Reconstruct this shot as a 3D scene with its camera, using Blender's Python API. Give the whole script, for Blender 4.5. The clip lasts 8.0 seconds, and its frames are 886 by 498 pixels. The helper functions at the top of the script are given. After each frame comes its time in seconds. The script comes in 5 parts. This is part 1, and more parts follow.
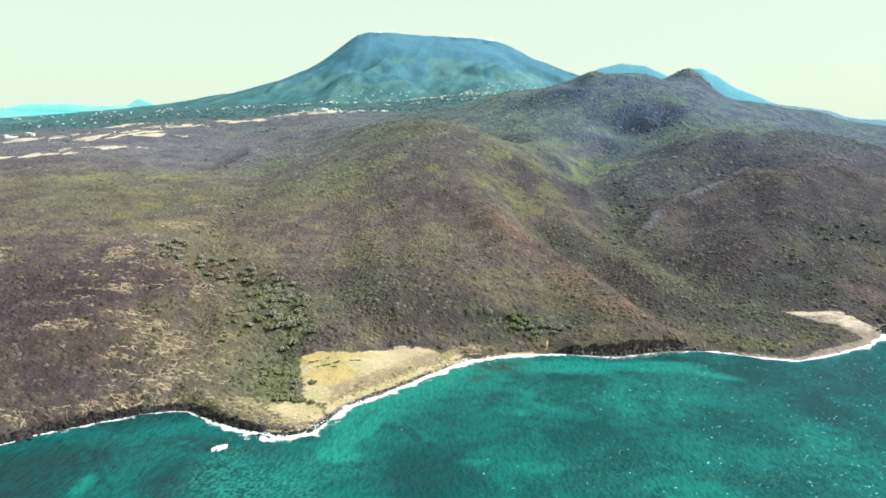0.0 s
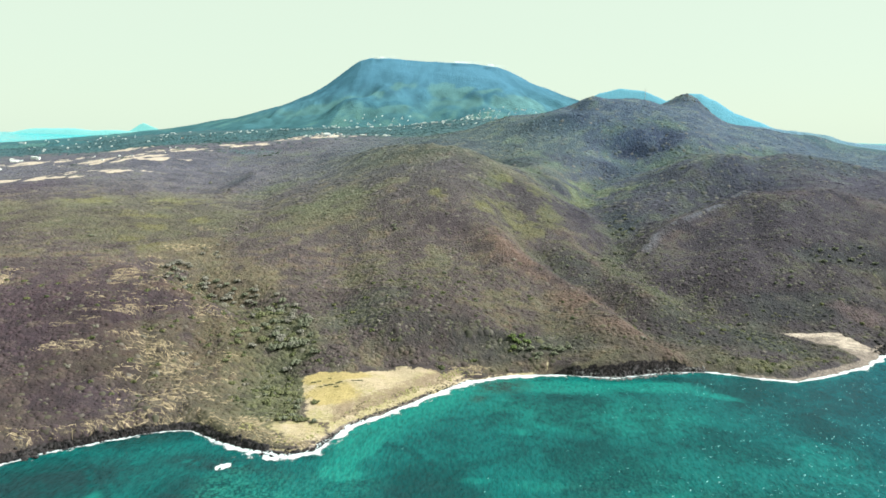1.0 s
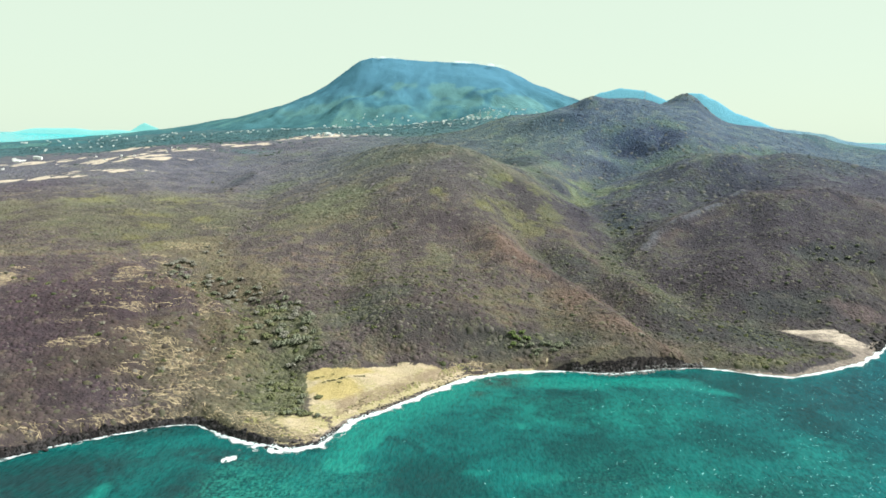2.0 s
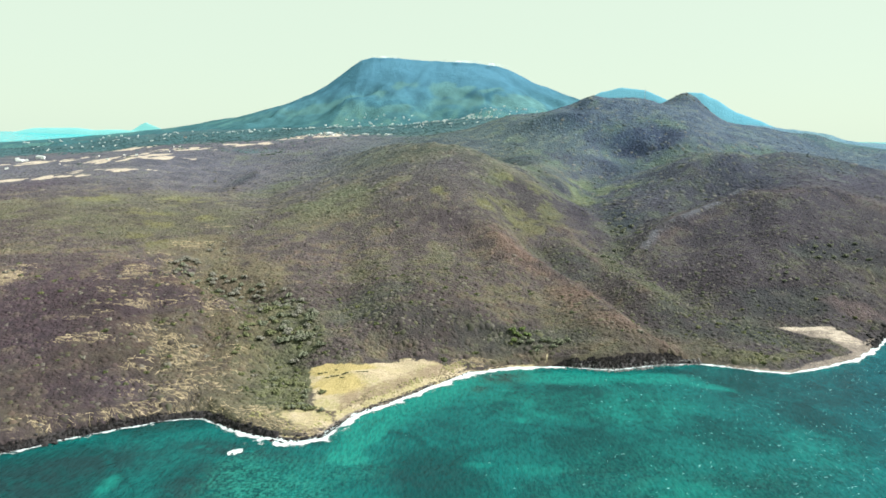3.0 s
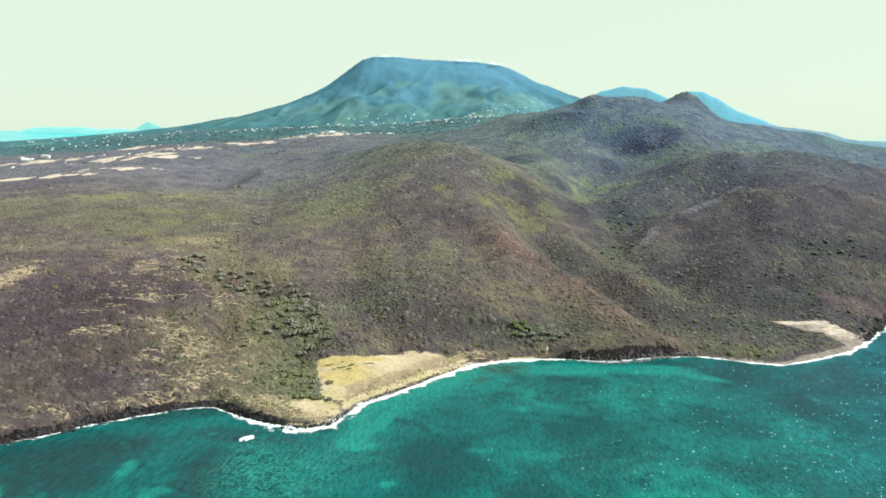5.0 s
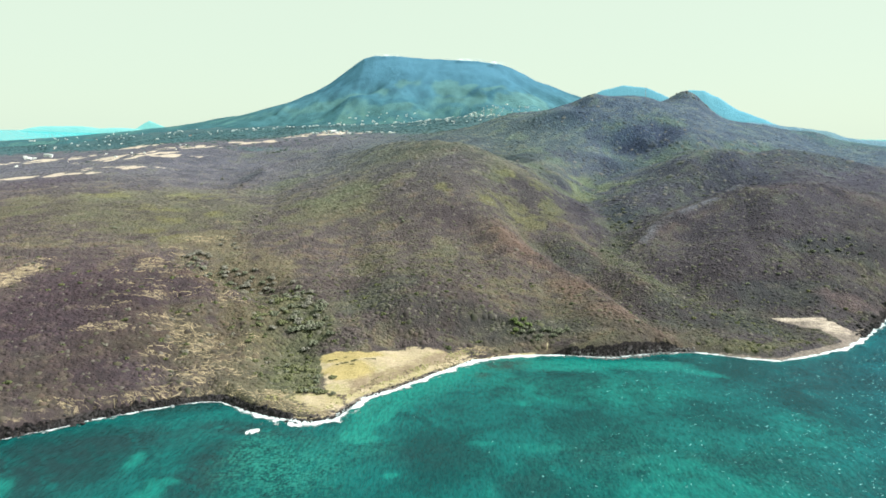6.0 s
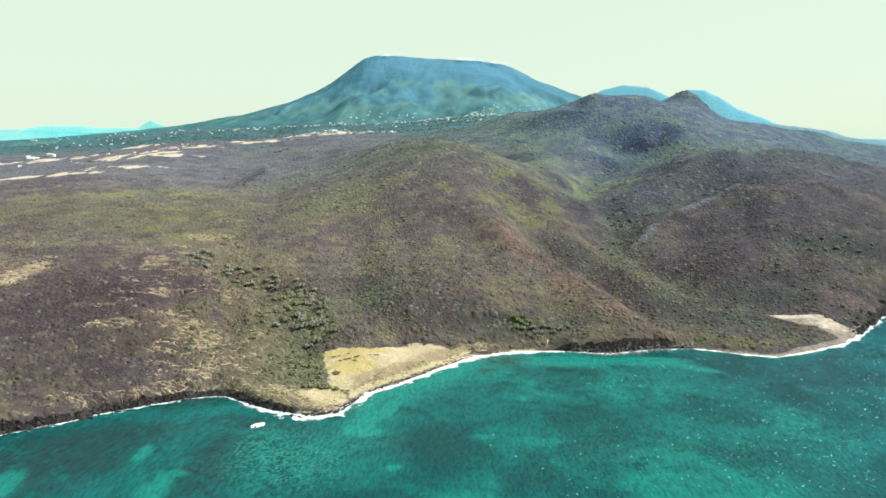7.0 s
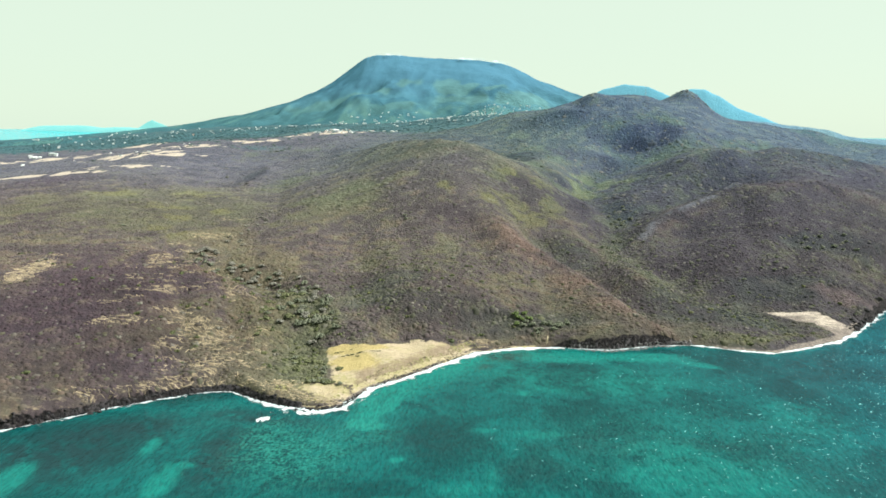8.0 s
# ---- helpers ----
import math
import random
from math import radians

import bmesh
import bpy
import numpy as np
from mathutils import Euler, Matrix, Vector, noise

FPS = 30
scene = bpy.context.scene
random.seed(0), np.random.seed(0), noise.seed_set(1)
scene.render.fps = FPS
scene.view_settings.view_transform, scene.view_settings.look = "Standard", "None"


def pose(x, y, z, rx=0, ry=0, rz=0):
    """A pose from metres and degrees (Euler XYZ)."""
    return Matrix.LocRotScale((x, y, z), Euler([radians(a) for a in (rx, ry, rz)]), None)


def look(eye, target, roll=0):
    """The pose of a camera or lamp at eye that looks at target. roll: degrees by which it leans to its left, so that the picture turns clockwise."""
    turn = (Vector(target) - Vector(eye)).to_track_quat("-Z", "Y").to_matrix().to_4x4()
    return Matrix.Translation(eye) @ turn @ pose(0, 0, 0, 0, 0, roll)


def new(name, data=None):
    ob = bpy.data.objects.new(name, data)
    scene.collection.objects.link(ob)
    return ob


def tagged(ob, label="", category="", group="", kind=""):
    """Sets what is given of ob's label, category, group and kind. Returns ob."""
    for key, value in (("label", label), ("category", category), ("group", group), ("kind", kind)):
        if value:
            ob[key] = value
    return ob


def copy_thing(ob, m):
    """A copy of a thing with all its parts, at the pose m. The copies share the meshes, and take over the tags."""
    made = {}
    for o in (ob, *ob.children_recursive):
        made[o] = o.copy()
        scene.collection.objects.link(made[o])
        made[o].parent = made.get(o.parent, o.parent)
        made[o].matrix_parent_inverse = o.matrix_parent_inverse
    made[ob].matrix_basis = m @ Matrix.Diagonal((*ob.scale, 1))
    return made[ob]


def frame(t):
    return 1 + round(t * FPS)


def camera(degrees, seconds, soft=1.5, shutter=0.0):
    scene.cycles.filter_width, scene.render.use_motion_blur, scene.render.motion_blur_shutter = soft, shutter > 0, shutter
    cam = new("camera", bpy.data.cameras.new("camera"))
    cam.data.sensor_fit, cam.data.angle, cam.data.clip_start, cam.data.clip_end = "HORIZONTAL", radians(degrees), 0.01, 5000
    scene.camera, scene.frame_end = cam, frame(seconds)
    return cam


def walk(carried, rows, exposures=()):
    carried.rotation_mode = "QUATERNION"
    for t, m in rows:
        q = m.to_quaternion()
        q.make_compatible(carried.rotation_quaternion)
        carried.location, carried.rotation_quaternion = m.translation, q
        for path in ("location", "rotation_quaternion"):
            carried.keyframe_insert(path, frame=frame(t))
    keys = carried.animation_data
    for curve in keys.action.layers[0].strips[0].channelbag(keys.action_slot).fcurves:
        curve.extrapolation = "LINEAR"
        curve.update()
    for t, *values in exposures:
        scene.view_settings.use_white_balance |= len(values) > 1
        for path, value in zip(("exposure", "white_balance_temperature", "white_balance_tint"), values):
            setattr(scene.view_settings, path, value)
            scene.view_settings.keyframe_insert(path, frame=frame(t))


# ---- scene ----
# ---- camera ----
cam = camera(67.0, 8.0, soft=1.7)
# seconds, x, y, z, yaw, pitch, roll
ROWS = [
    (0.0, 0.0, 0.0, 150.0, 0.0, -11.807, -0.743),
    (0.5, -0.04, -3.16, 149.99, 0.041, -10.717, -0.763),
    (1.0, -0.14, -6.38, 149.94, 0.092, -9.786, -0.767),
    (1.5, -0.30, -9.6, 149.87, 0.105, -9.794, -0.749),
    (3.0, -0.88, -19.12, 149.67, 0.196, -9.856, -0.705),
    (3.5, -1.12, -22.27, 149.61, 0.221, -9.876, -0.692),
    (4.0, -1.36, -25.41, 149.57, 0.250, -9.896, -0.681),
    (4.5, -1.60, -28.58, 149.54, 0.285, -9.915, -0.665),
    (6.0, -2.35, -38.1, 149.44, 0.382, -10.027, -0.640),
    (6.5, -2.59, -41.3, 149.37, 0.409, -10.051, -0.622),
    (7.0, -2.83, -44.5, 149.28, 0.442, -10.062, -0.606),
    (7.5, -3.08, -47.6, 149.21, 0.471, -10.085, -0.599),
    (8.0, -3.33, -50.7, 149.16, 0.494, -10.109, -0.597),
]
walk(cam, [(t, pose(x, y, z, 90 + pitch, roll, yaw)) for t, x, y, z, yaw, pitch, roll in ROWS], exposures=((0.0, 0.86), (0.5, 0.87), (1.0, 0.81), (1.5, 0.8), (8.0, 0.8)))

# ---- sky and sun ----
SUN_AZIMUTH, SUN_HEIGHT = 76.0, 44.0  # degrees clockwise from straight ahead, and above the horizon
world = bpy.data.worlds.new("world")
scene.world = world
world.use_nodes = True
wn, wl = world.node_tree.nodes, world.node_tree.links
wn.clear()
sky = wn.new("ShaderNodeTexSky")
sky.sky_type, sky.sun_disc = "NISHITA", False
sky.sun_elevation, sky.sun_rotation = radians(SUN_HEIGHT), radians(SUN_AZIMUTH)
sky.dust_density, sky.air_density = 1.0, 1.0
bg_sky, bg_haze, add, out = wn.new("ShaderNodeBackground"), wn.new("ShaderNodeBackground"), wn.new("ShaderNodeAddShader"), wn.new("ShaderNodeOutputWorld")
bg_sky.inputs["Strength"].default_value = 0.006
bg_haze.inputs["Color"].default_value = (0.72, 0.86, 0.70, 1)
bg_haze.inputs["Strength"].default_value = 0.585
wl.new(sky.outputs[0], bg_sky.inputs["Color"])
wl.new(bg_sky.outputs[0], add.inputs[0])
wl.new(bg_haze.outputs[0], add.inputs[1])
wl.new(add.outputs[0], out.inputs["Surface"])

sun = new("sun", bpy.data.lights.new("sun", "SUN"))
sun.data.energy, sun.data.angle, sun.data.color = 5.0, radians(0.55), (1.0, 0.975, 0.95)
az, el = radians(SUN_AZIMUTH), radians(SUN_HEIGHT)
sun.matrix_world = look((math.sin(az) * math.cos(el) * 900, math.cos(az) * math.cos(el) * 900, math.sin(el) * 900 + 200), (0, 0, 200))


# ---- materials ----
class Nodes:
    """A short way to write node materials."""

    def __init__(self, name, roughness=0.9, specular=0.2):
        self.mat = bpy.data.materials.new(name)
        self.mat.use_nodes = True
        self.tree = self.mat.node_tree
        self.bsdf = self.tree.nodes["Principled BSDF"]
        self.bsdf.inputs["Roughness"].default_value = roughness
        self.bsdf.inputs["Specular IOR Level"].default_value = specular
        self.place = self.tree.nodes.new("ShaderNodeNewGeometry")

    def put(self, socket, value):
        if isinstance(value, bpy.types.NodeSocket):
            self.tree.links.new(value, socket)
        else:
            socket.default_value = value

    def noise(self, scale, detail=4.0, rough=0.6, warp=0.0, stretch=None):
        n = self.tree.nodes.new("ShaderNodeTexNoise")
        n.inputs["Scale"].default_value, n.inputs["Detail"].default_value = scale, detail
        n.inputs["Roughness"].default_value, n.inputs["Distortion"].default_value = rough, warp
        where = self.place.outputs["Position"]
        if stretch:
            m = self.tree.nodes.new("ShaderNodeMapping")
            m.inputs["Scale"].default_value = stretch[:3]
            m.inputs["Rotation"].default_value[2] = radians(stretch[3])
            self.put(m.inputs["Vector"], where)
            where = m.outputs[0]
        self.put(n.inputs["Vector"], where)
        return n.outputs["Fac"]

    def ramp(self, fac, lo, hi, a=0.0, b=1.0):
        n = self.tree.nodes.new("ShaderNodeMapRange")
        n.interpolation_type = "SMOOTHSTEP"
        for k, v in zip(("Value", "From Min", "From Max", "To Min", "To Max"), (fac, lo, hi, a, b)):
            self.put(n.inputs[k], v)
        return n.outputs[0]

    def math(self, op, a, b=0.0):
        n = self.tree.nodes.new("ShaderNodeMath")
        n.operation = op
        self.put(n.inputs[0], a), self.put(n.inputs[1], b)
        return n.outputs[0]

    def mix(self, fac, a, b, how="MIX"):
        n = self.tree.nodes.new("ShaderNodeMix")
        n.data_type, n.blend_type = "RGBA", how
        for s, v in ((n.inputs[0], fac), (n.inputs[6], a), (n.inputs[7], b)):
            self.put(s, v if isinstance(v, (float, int, bpy.types.NodeSocket)) else (*v, 1.0))
        return n.outputs[2]

    def zone(self, name):
        a = self.tree.nodes.new("ShaderNodeAttribute")
        a.attribute_name = name
        s = self.tree.nodes.new("ShaderNodeSeparateColor")
        self.put(s.inputs[0], a.outputs["Color"])
        return s.outputs

    def island(self):
        return self.place.outputs["Random Per Island"]

    def each(self):
        n = self.tree.nodes.new("ShaderNodeObjectInfo")
        return n.outputs["Random"]

    def bump(self, height, strength, distance):
        n = self.tree.nodes.new("ShaderNodeBump")
        n.inputs["Strength"].default_value, n.inputs["Distance"].default_value = strength, distance
        self.put(n.inputs["Height"], height)
        self.put(self.bsdf.inputs["Normal"], n.outputs[0])

    def colour(self, value):
        self.put(self.bsdf.inputs["Base Color"], value if isinstance(value, bpy.types.NodeSocket) else (*value, 1.0))
        return self.mat


def ground_material():
    n = Nodes("dry_hillside", 0.95, 0.1)
    a, b = n.zone("zones"), n.zone("cover")
    soil = n.tree.nodes.new("ShaderNodeAttribute")
    soil.attribute_name = "soil"
    mid, fine = n.noise(0.11, 5, 0.65), n.noise(0.75, 4, 0.7)
    c = n.mix(n.ramp(mid, 0.4, 0.7, 0, 0.3), soil.outputs["Color"], n.mix(1.0, soil.outputs["Color"], (1.18, 1.14, 1.05), "MULTIPLY"))
    c = n.mix(n.ramp(fine, 0.35, 0.7, 0.0, 0.4), c, n.mix(1.0, c, (0.6, 0.6, 0.6), "MULTIPLY"))
    clump = n.noise(0.3, 5, 0.7, 0.4)
    c = n.mix(n.ramp(clump, 0.36, 0.64), n.mix(1.0, c, (0.82, 0.84, 0.84), "MULTIPLY"), n.mix(1.0, c, (1.12, 1.1, 1.08), "MULTIPLY"))
    straw = n.mix(n.ramp(fine, 0.3, 0.7), (0.38, 0.31, 0.21), (0.24, 0.195, 0.12))
    brush = n.math("ADD", n.noise(0.22, 6, 0.75, 0.3, (0.35, 1.3, 1.0, 20)), n.math("MULTIPLY", n.math("SUBTRACT", n.noise(1.2, 3, 0.7), 0.5), 0.35))
    c = n.mix(n.ramp(n.math("ADD", a[1], n.math("MULTIPLY", n.math("SUBTRACT", brush, 0.5), 4.2)), 0.72, 1.5, 0.0, 0.75), c, straw)
    patch = n.noise(0.07, 6, 0.65, 0.8)
    sand = n.mix(n.ramp(patch, 0.42, 0.6), (0.345, 0.288, 0.185), (0.30, 0.266, 0.140))
    sand = n.mix(n.ramp(n.noise(0.13, 6, 0.7, 1.2), 0.5, 0.64, 0, 0.7), sand, (0.43, 0.36, 0.27))
    sand = n.mix(n.ramp(n.noise(0.5, 5, 0.75, 0.3, (0.5, 1.4, 1, 30)), 0.46, 0.72, 0, 0.7), sand, (0.12, 0.092, 0.056))
    f = n.zone("field")
    for k, tint in ((0, (0.405, 0.328, 0.142)), (1, (0.45, 0.375, 0.265)), (2, (0.215, 0.165, 0.118))):
        sand = n.mix(n.ramp(n.math("ADD", f[k], n.math("MULTIPLY", n.math("SUBTRACT", n.noise(0.16, 6, 0.75, 0.6), 0.5), 1.5)), 0.3, 0.7, 0.0, 0.85), sand, n.mix(n.ramp(fine, 0.3, 0.7), tint, n.mix(1.0, tint, (0.66, 0.64, 0.6), "MULTIPLY")))
    c = n.mix(n.ramp(n.math("ADD", a[2], n.math("MULTIPLY", n.math("SUBTRACT", n.noise(0.25, 6, 0.75), 0.5), 1.3)), 0.42, 0.58), c, sand)
    shingle = n.mix(n.ramp(n.noise(0.35, 6, 0.75), 0.35, 0.65), (0.105, 0.088, 0.078), (0.235, 0.20, 0.172))
    shingle = n.mix(n.ramp(n.math("ADD", f[1], n.math("MULTIPLY", n.math("SUBTRACT", n.noise(0.3, 6, 0.75, 0.5, (0.5, 1.3, 1.0, -35)), 0.5), 2.6)), 0.2, 0.95), shingle, (0.45, 0.385, 0.315))
    c = n.mix(n.ramp(n.math("ADD", b[2], n.math("MULTIPLY", n.math("SUBTRACT", n.noise(0.4, 5, 0.7), 0.5), 0.9)), 0.4, 0.6), c, shingle)
    rock = n.mix(n.ramp(n.noise(0.6, 5, 0.75), 0.4, 0.66), (0.006, 0.0057, 0.0066), (0.036, 0.031, 0.030))
    c = n.mix(n.ramp(n.math("ADD", b[0], n.math("MULTIPLY", n.math("SUBTRACT", n.noise(0.45, 5, 0.7), 0.5), 0.8)), 0.42, 0.58), c, rock)
    # woods of the far plain, with the blue of haze in their colour
    wood = n.mix(n.ramp(n.noise(0.02, 5, 0.65), 0.4, 0.6), (0.026, 0.068, 0.088), (0.055, 0.10, 0.105))
    c = n.mix(n.ramp(n.math("ADD", b[1], n.math("MULTIPLY", n.math("SUBTRACT", n.noise(0.01, 5, 0.6), 0.5), 0.8)), 0.35, 0.65), c, wood)
    n.bump(n.math("ADD", fine, n.math("MULTIPLY", mid, 2.0)), 0.7, 1.0)
    return n.colour(c)


def water_material():
    n = Nodes("sea_water", 0.16, 0.045)
    a, e = n.zone("bed"), n.zone("reef")
    big, reef, speck = n.noise(0.022, 5, 0.62, 0.6), n.noise(0.12, 6, 0.68, 0.3), n.noise(0.6, 4, 0.7)
    streak = n.noise(0.6, 6, 0.75, 0.3, (1.0, 0.35, 1.0, -28))
    c = n.mix(n.ramp(big, 0.38, 0.62), (0.002, 0.048, 0.049), (0.003, 0.090, 0.087))
    wash = n.math("ADD", n.math("MULTIPLY", n.math("SUBTRACT", reef, 0.5), 0.6), n.math("MULTIPLY", n.math("SUBTRACT", big, 0.5), 0.5))
    c = n.mix(n.ramp(n.math("ADD", a[0], wash), 0.25, 0.75), c, (0.006, 0.150, 0.128))
    c = n.mix(n.math("MULTIPLY", a[1], n.ramp(reef, 0.35, 0.55)), c, (0.008, 0.036, 0.040))
    c = n.mix(n.math("MULTIPLY", n.math("MULTIPLY", e[0], 0.7), n.ramp(n.math("ADD", speck, n.math("MULTIPLY", reef, 0.5)), 0.66, 0.86)), c, (0.0198, 0.198, 0.1584))
    c = n.mix(n.math("MULTIPLY", e[1], n.ramp(reef, 0.3, 0.6)), c, (0.02, 0.048, 0.044))
    # light and dark of the wave faces painted into the colour as streaks
    c = n.mix(n.ramp(streak, 0.42, 0.62, 0.0, 0.75), c, n.mix(1.0, c, (0.45, 0.55, 0.6), "MULTIPLY"))
    c = n.mix(e[2], c, n.mix(1.0, c, (1.0, 0.95, 1.22), "MULTIPLY"))
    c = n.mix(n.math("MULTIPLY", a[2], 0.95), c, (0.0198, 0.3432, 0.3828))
    wave = n.math("ADD", n.noise(0.25, 4, 0.65, 0.2, (1.0, 0.4, 1.0, -28)), n.math("MULTIPLY", n.noise(1.3, 3, 0.65, 0.0, (1.0, 0.5, 1.0, -28)), 0.3))
    n.bump(wave, 0.9, 1.2)
    return n.colour(c)


def plain(name, dark, light, scale, roughness=0.9, bump=0.0, by="noise"):
    n = Nodes(name, roughness, 0.15)
    fac = {"noise": lambda: n.ramp(n.noise(scale, 5, 0.65), 0.33, 0.67), "island": n.island, "each": n.each}[by]()
    if by != "noise":
        fac = n.math("ADD", n.math("MULTIPLY", fac, 0.65), n.math("MULTIPLY", n.noise(scale, 4, 0.6), 0.35))
    c = n.mix(fac, dark, light)
    if bump:
        n.bump(n.noise(scale * 3, 5, 0.7), 0.6, bump)
    return n.colour(c)


def foam_material():
    """White froth, lacy where it thins out."""
    n = Nodes("surf_foam", 0.7, 0.15)
    thick = n.zone("lace")[0]
    froth = n.math("ADD", n.math("MULTIPLY", n.noise(0.9, 6, 0.75, 0.5), 1.1), n.math("MULTIPLY", thick, 1.25))
    n.put(n.bsdf.inputs["Alpha"], n.ramp(froth, 0.8, 1.5))
    return n.colour(n.mix(n.ramp(n.noise(0.6, 5, 0.65), 0.33, 0.67), (0.40, 0.48, 0.49), (0.60, 0.66, 0.68)))


def leaf_material(name, rough=0.9):
    """Foliage that takes each plant's own colour, with a little variation inside it."""
    n = Nodes(name, rough, 0.1)
    leaf = n.tree.nodes.new("ShaderNodeAttribute")
    leaf.attribute_name = "leaf"
    c = n.mix(n.ramp(n.noise(2.2, 3, 0.6), 0.3, 0.7, 0.0, 0.45), leaf.outputs["Color"], n.mix(1.0, leaf.outputs["Color"], (0.55, 0.55, 0.5), "MULTIPLY"))
    return n.colour(c)


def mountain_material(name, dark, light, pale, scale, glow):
    """Far land: colours tinted by haze, with the distance's air light as emission."""
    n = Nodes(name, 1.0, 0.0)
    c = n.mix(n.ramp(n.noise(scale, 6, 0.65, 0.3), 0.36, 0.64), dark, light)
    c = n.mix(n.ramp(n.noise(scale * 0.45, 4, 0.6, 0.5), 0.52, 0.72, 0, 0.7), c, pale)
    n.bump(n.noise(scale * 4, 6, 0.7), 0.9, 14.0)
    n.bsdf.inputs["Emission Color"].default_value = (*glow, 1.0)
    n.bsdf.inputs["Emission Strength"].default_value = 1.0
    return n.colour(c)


def volcano_material():
    n = Nodes("haze_tinted_forest", 1.0, 0.0)
    soil = n.tree.nodes.new("ShaderNodeAttribute")
    soil.attribute_name = "soil"
    c = n.mix(n.ramp(n.noise(0.03, 5, 0.7, 0.2, (1.0, 0.3, 1.0, 0)), 0.35, 0.65, 0.0, 0.3), soil.outputs["Color"], n.mix(1.0, soil.outputs["Color"], (0.68, 0.74, 0.8), "MULTIPLY"))
    n.bump(n.noise(0.045, 6, 0.7), 0.7, 9.0)
    return n.colour(c)


def cloud_material():
    """Thin torn mist."""
    n = Nodes("thin_cloud", 1.0, 0.0)
    thick = n.zone("lace")[0]
    n.put(n.bsdf.inputs["Alpha"], n.ramp(n.math("ADD", n.math("MULTIPLY", n.noise(0.022, 6, 0.65, 0.4), 1.1), thick), 0.8, 1.7, 0.0, 0.6))
    return n.colour((0.62, 0.76, 0.8))


GROUND, WATER = ground_material(), water_material()
FOAM, CLOUD = foam_material(), cloud_material()
# pale colour for wave crests and for the imitated sun glints
CREST_GLINT = plain("crest_and_glint", (0.16, 0.48, 0.48), (0.34, 0.66, 0.66), 0.6, 0.6)
SCRUB = leaf_material("scrub_twigs_and_leaves")
BARK = plain("grey_bark", (0.0594, 0.0462, 0.033), (0.132, 0.1122, 0.0858), 1.2, bump=0.05)
BASALT = plain("dark_basalt", (0.010, 0.0098, 0.0118), (0.044, 0.040, 0.040), 0.35, 0.85, 0.3)
GREYROCK = plain("grey_boulder_rock", (0.065, 0.065, 0.07), (0.20, 0.195, 0.19), 0.35, 0.85, 0.2)
WALL_WHITE = plain("white_render", (0.62, 0.62, 0.6), (0.82, 0.82, 0.8), 0.05, by="each")
ROOF_PALE = plain("pale_metal_roof", (0.45, 0.5, 0.5), (0.85, 0.86, 0.84), 0.02, 0.5, by="each")
ROOF_RED = plain("weathered_red_roof", (0.3, 0.14, 0.1), (0.5, 0.3, 0.24), 0.02, 0.7, by="each")
DOOR_DARK = plain("dark_opening", (0.033, 0.0396, 0.0462), (0.066, 0.0726, 0.0792), 1.0, 0.4)
STEEL = plain("galvanised_steel", (0.35, 0.37, 0.38), (0.55, 0.56, 0.56), 0.5, 0.5)
VOLCANO = volcano_material()
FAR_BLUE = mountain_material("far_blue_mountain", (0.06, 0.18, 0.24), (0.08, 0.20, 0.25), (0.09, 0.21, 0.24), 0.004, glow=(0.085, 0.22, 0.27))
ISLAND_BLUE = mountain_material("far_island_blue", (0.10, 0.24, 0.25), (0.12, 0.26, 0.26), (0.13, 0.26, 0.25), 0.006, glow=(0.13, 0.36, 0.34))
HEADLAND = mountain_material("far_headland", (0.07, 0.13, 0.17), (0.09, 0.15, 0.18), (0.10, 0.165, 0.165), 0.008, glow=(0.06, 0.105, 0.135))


# ---- arithmetic of the land ----
def value_noise(x, y, seed=0):
    xi, yi = np.floor(x).astype(np.int64), np.floor(y).astype(np.int64)
    fx, fy = x - xi, y - yi
    fx, fy = fx * fx * (3 - 2 * fx), fy * fy * (3 - 2 * fy)

    def h(a, b):
        k = (a * 374761393 + b * 668265263 + seed * 974634777) & 0xFFFFFFFF
        k = ((k ^ (k >> 13)) * 1274126177) & 0xFFFFFFFF
        return ((k ^ (k >> 16)) & 0xFFFF) / 65535.0

    top = h(xi, yi) * (1 - fx) + h(xi + 1, yi) * fx
    bottom = h(xi, yi + 1) * (1 - fx) + h(xi + 1, yi + 1) * fx
    return top * (1 - fy) + bottom * fy


def fbm(x, y, size, octaves=4, seed=0):
    total, amp, norm = 0.0, 1.0, 0.0
    for k in range(octaves):
        total = total + amp * value_noise(x * 2**k / size, y * 2**k / size, seed + k)
        norm += amp
        amp *= 0.5
    return total / norm * 2 - 1


def smooth(a, b, x):
    t = np.clip((x - a) / (b - a), 0, 1)
    return t * t * (3 - 2 * t)


def near_line(x, y, line):
    best = np.full(np.shape(x), 1e9)
    for (ax, ay), (bx, by) in zip(line, line[1:]):
        dx, dy = bx - ax, by - ay
        t = np.clip(((x - ax) * dx + (y - ay) * dy) / (dx * dx + dy * dy), 0, 1)
        best = np.minimum(best, np.hypot(x - ax - t * dx, y - ay - t * dy))
    return best


def blob(x, y, cx, cy, rx, ry, turn=0):
    c, s = math.cos(radians(turn)), math.sin(radians(turn))
    u, v = ((x - cx) * c + (y - cy) * s) / rx, (-(x - cx) * s + (y - cy) * c) / ry
    return np.clip(1.5 - np.hypot(u, v), 0, 1)


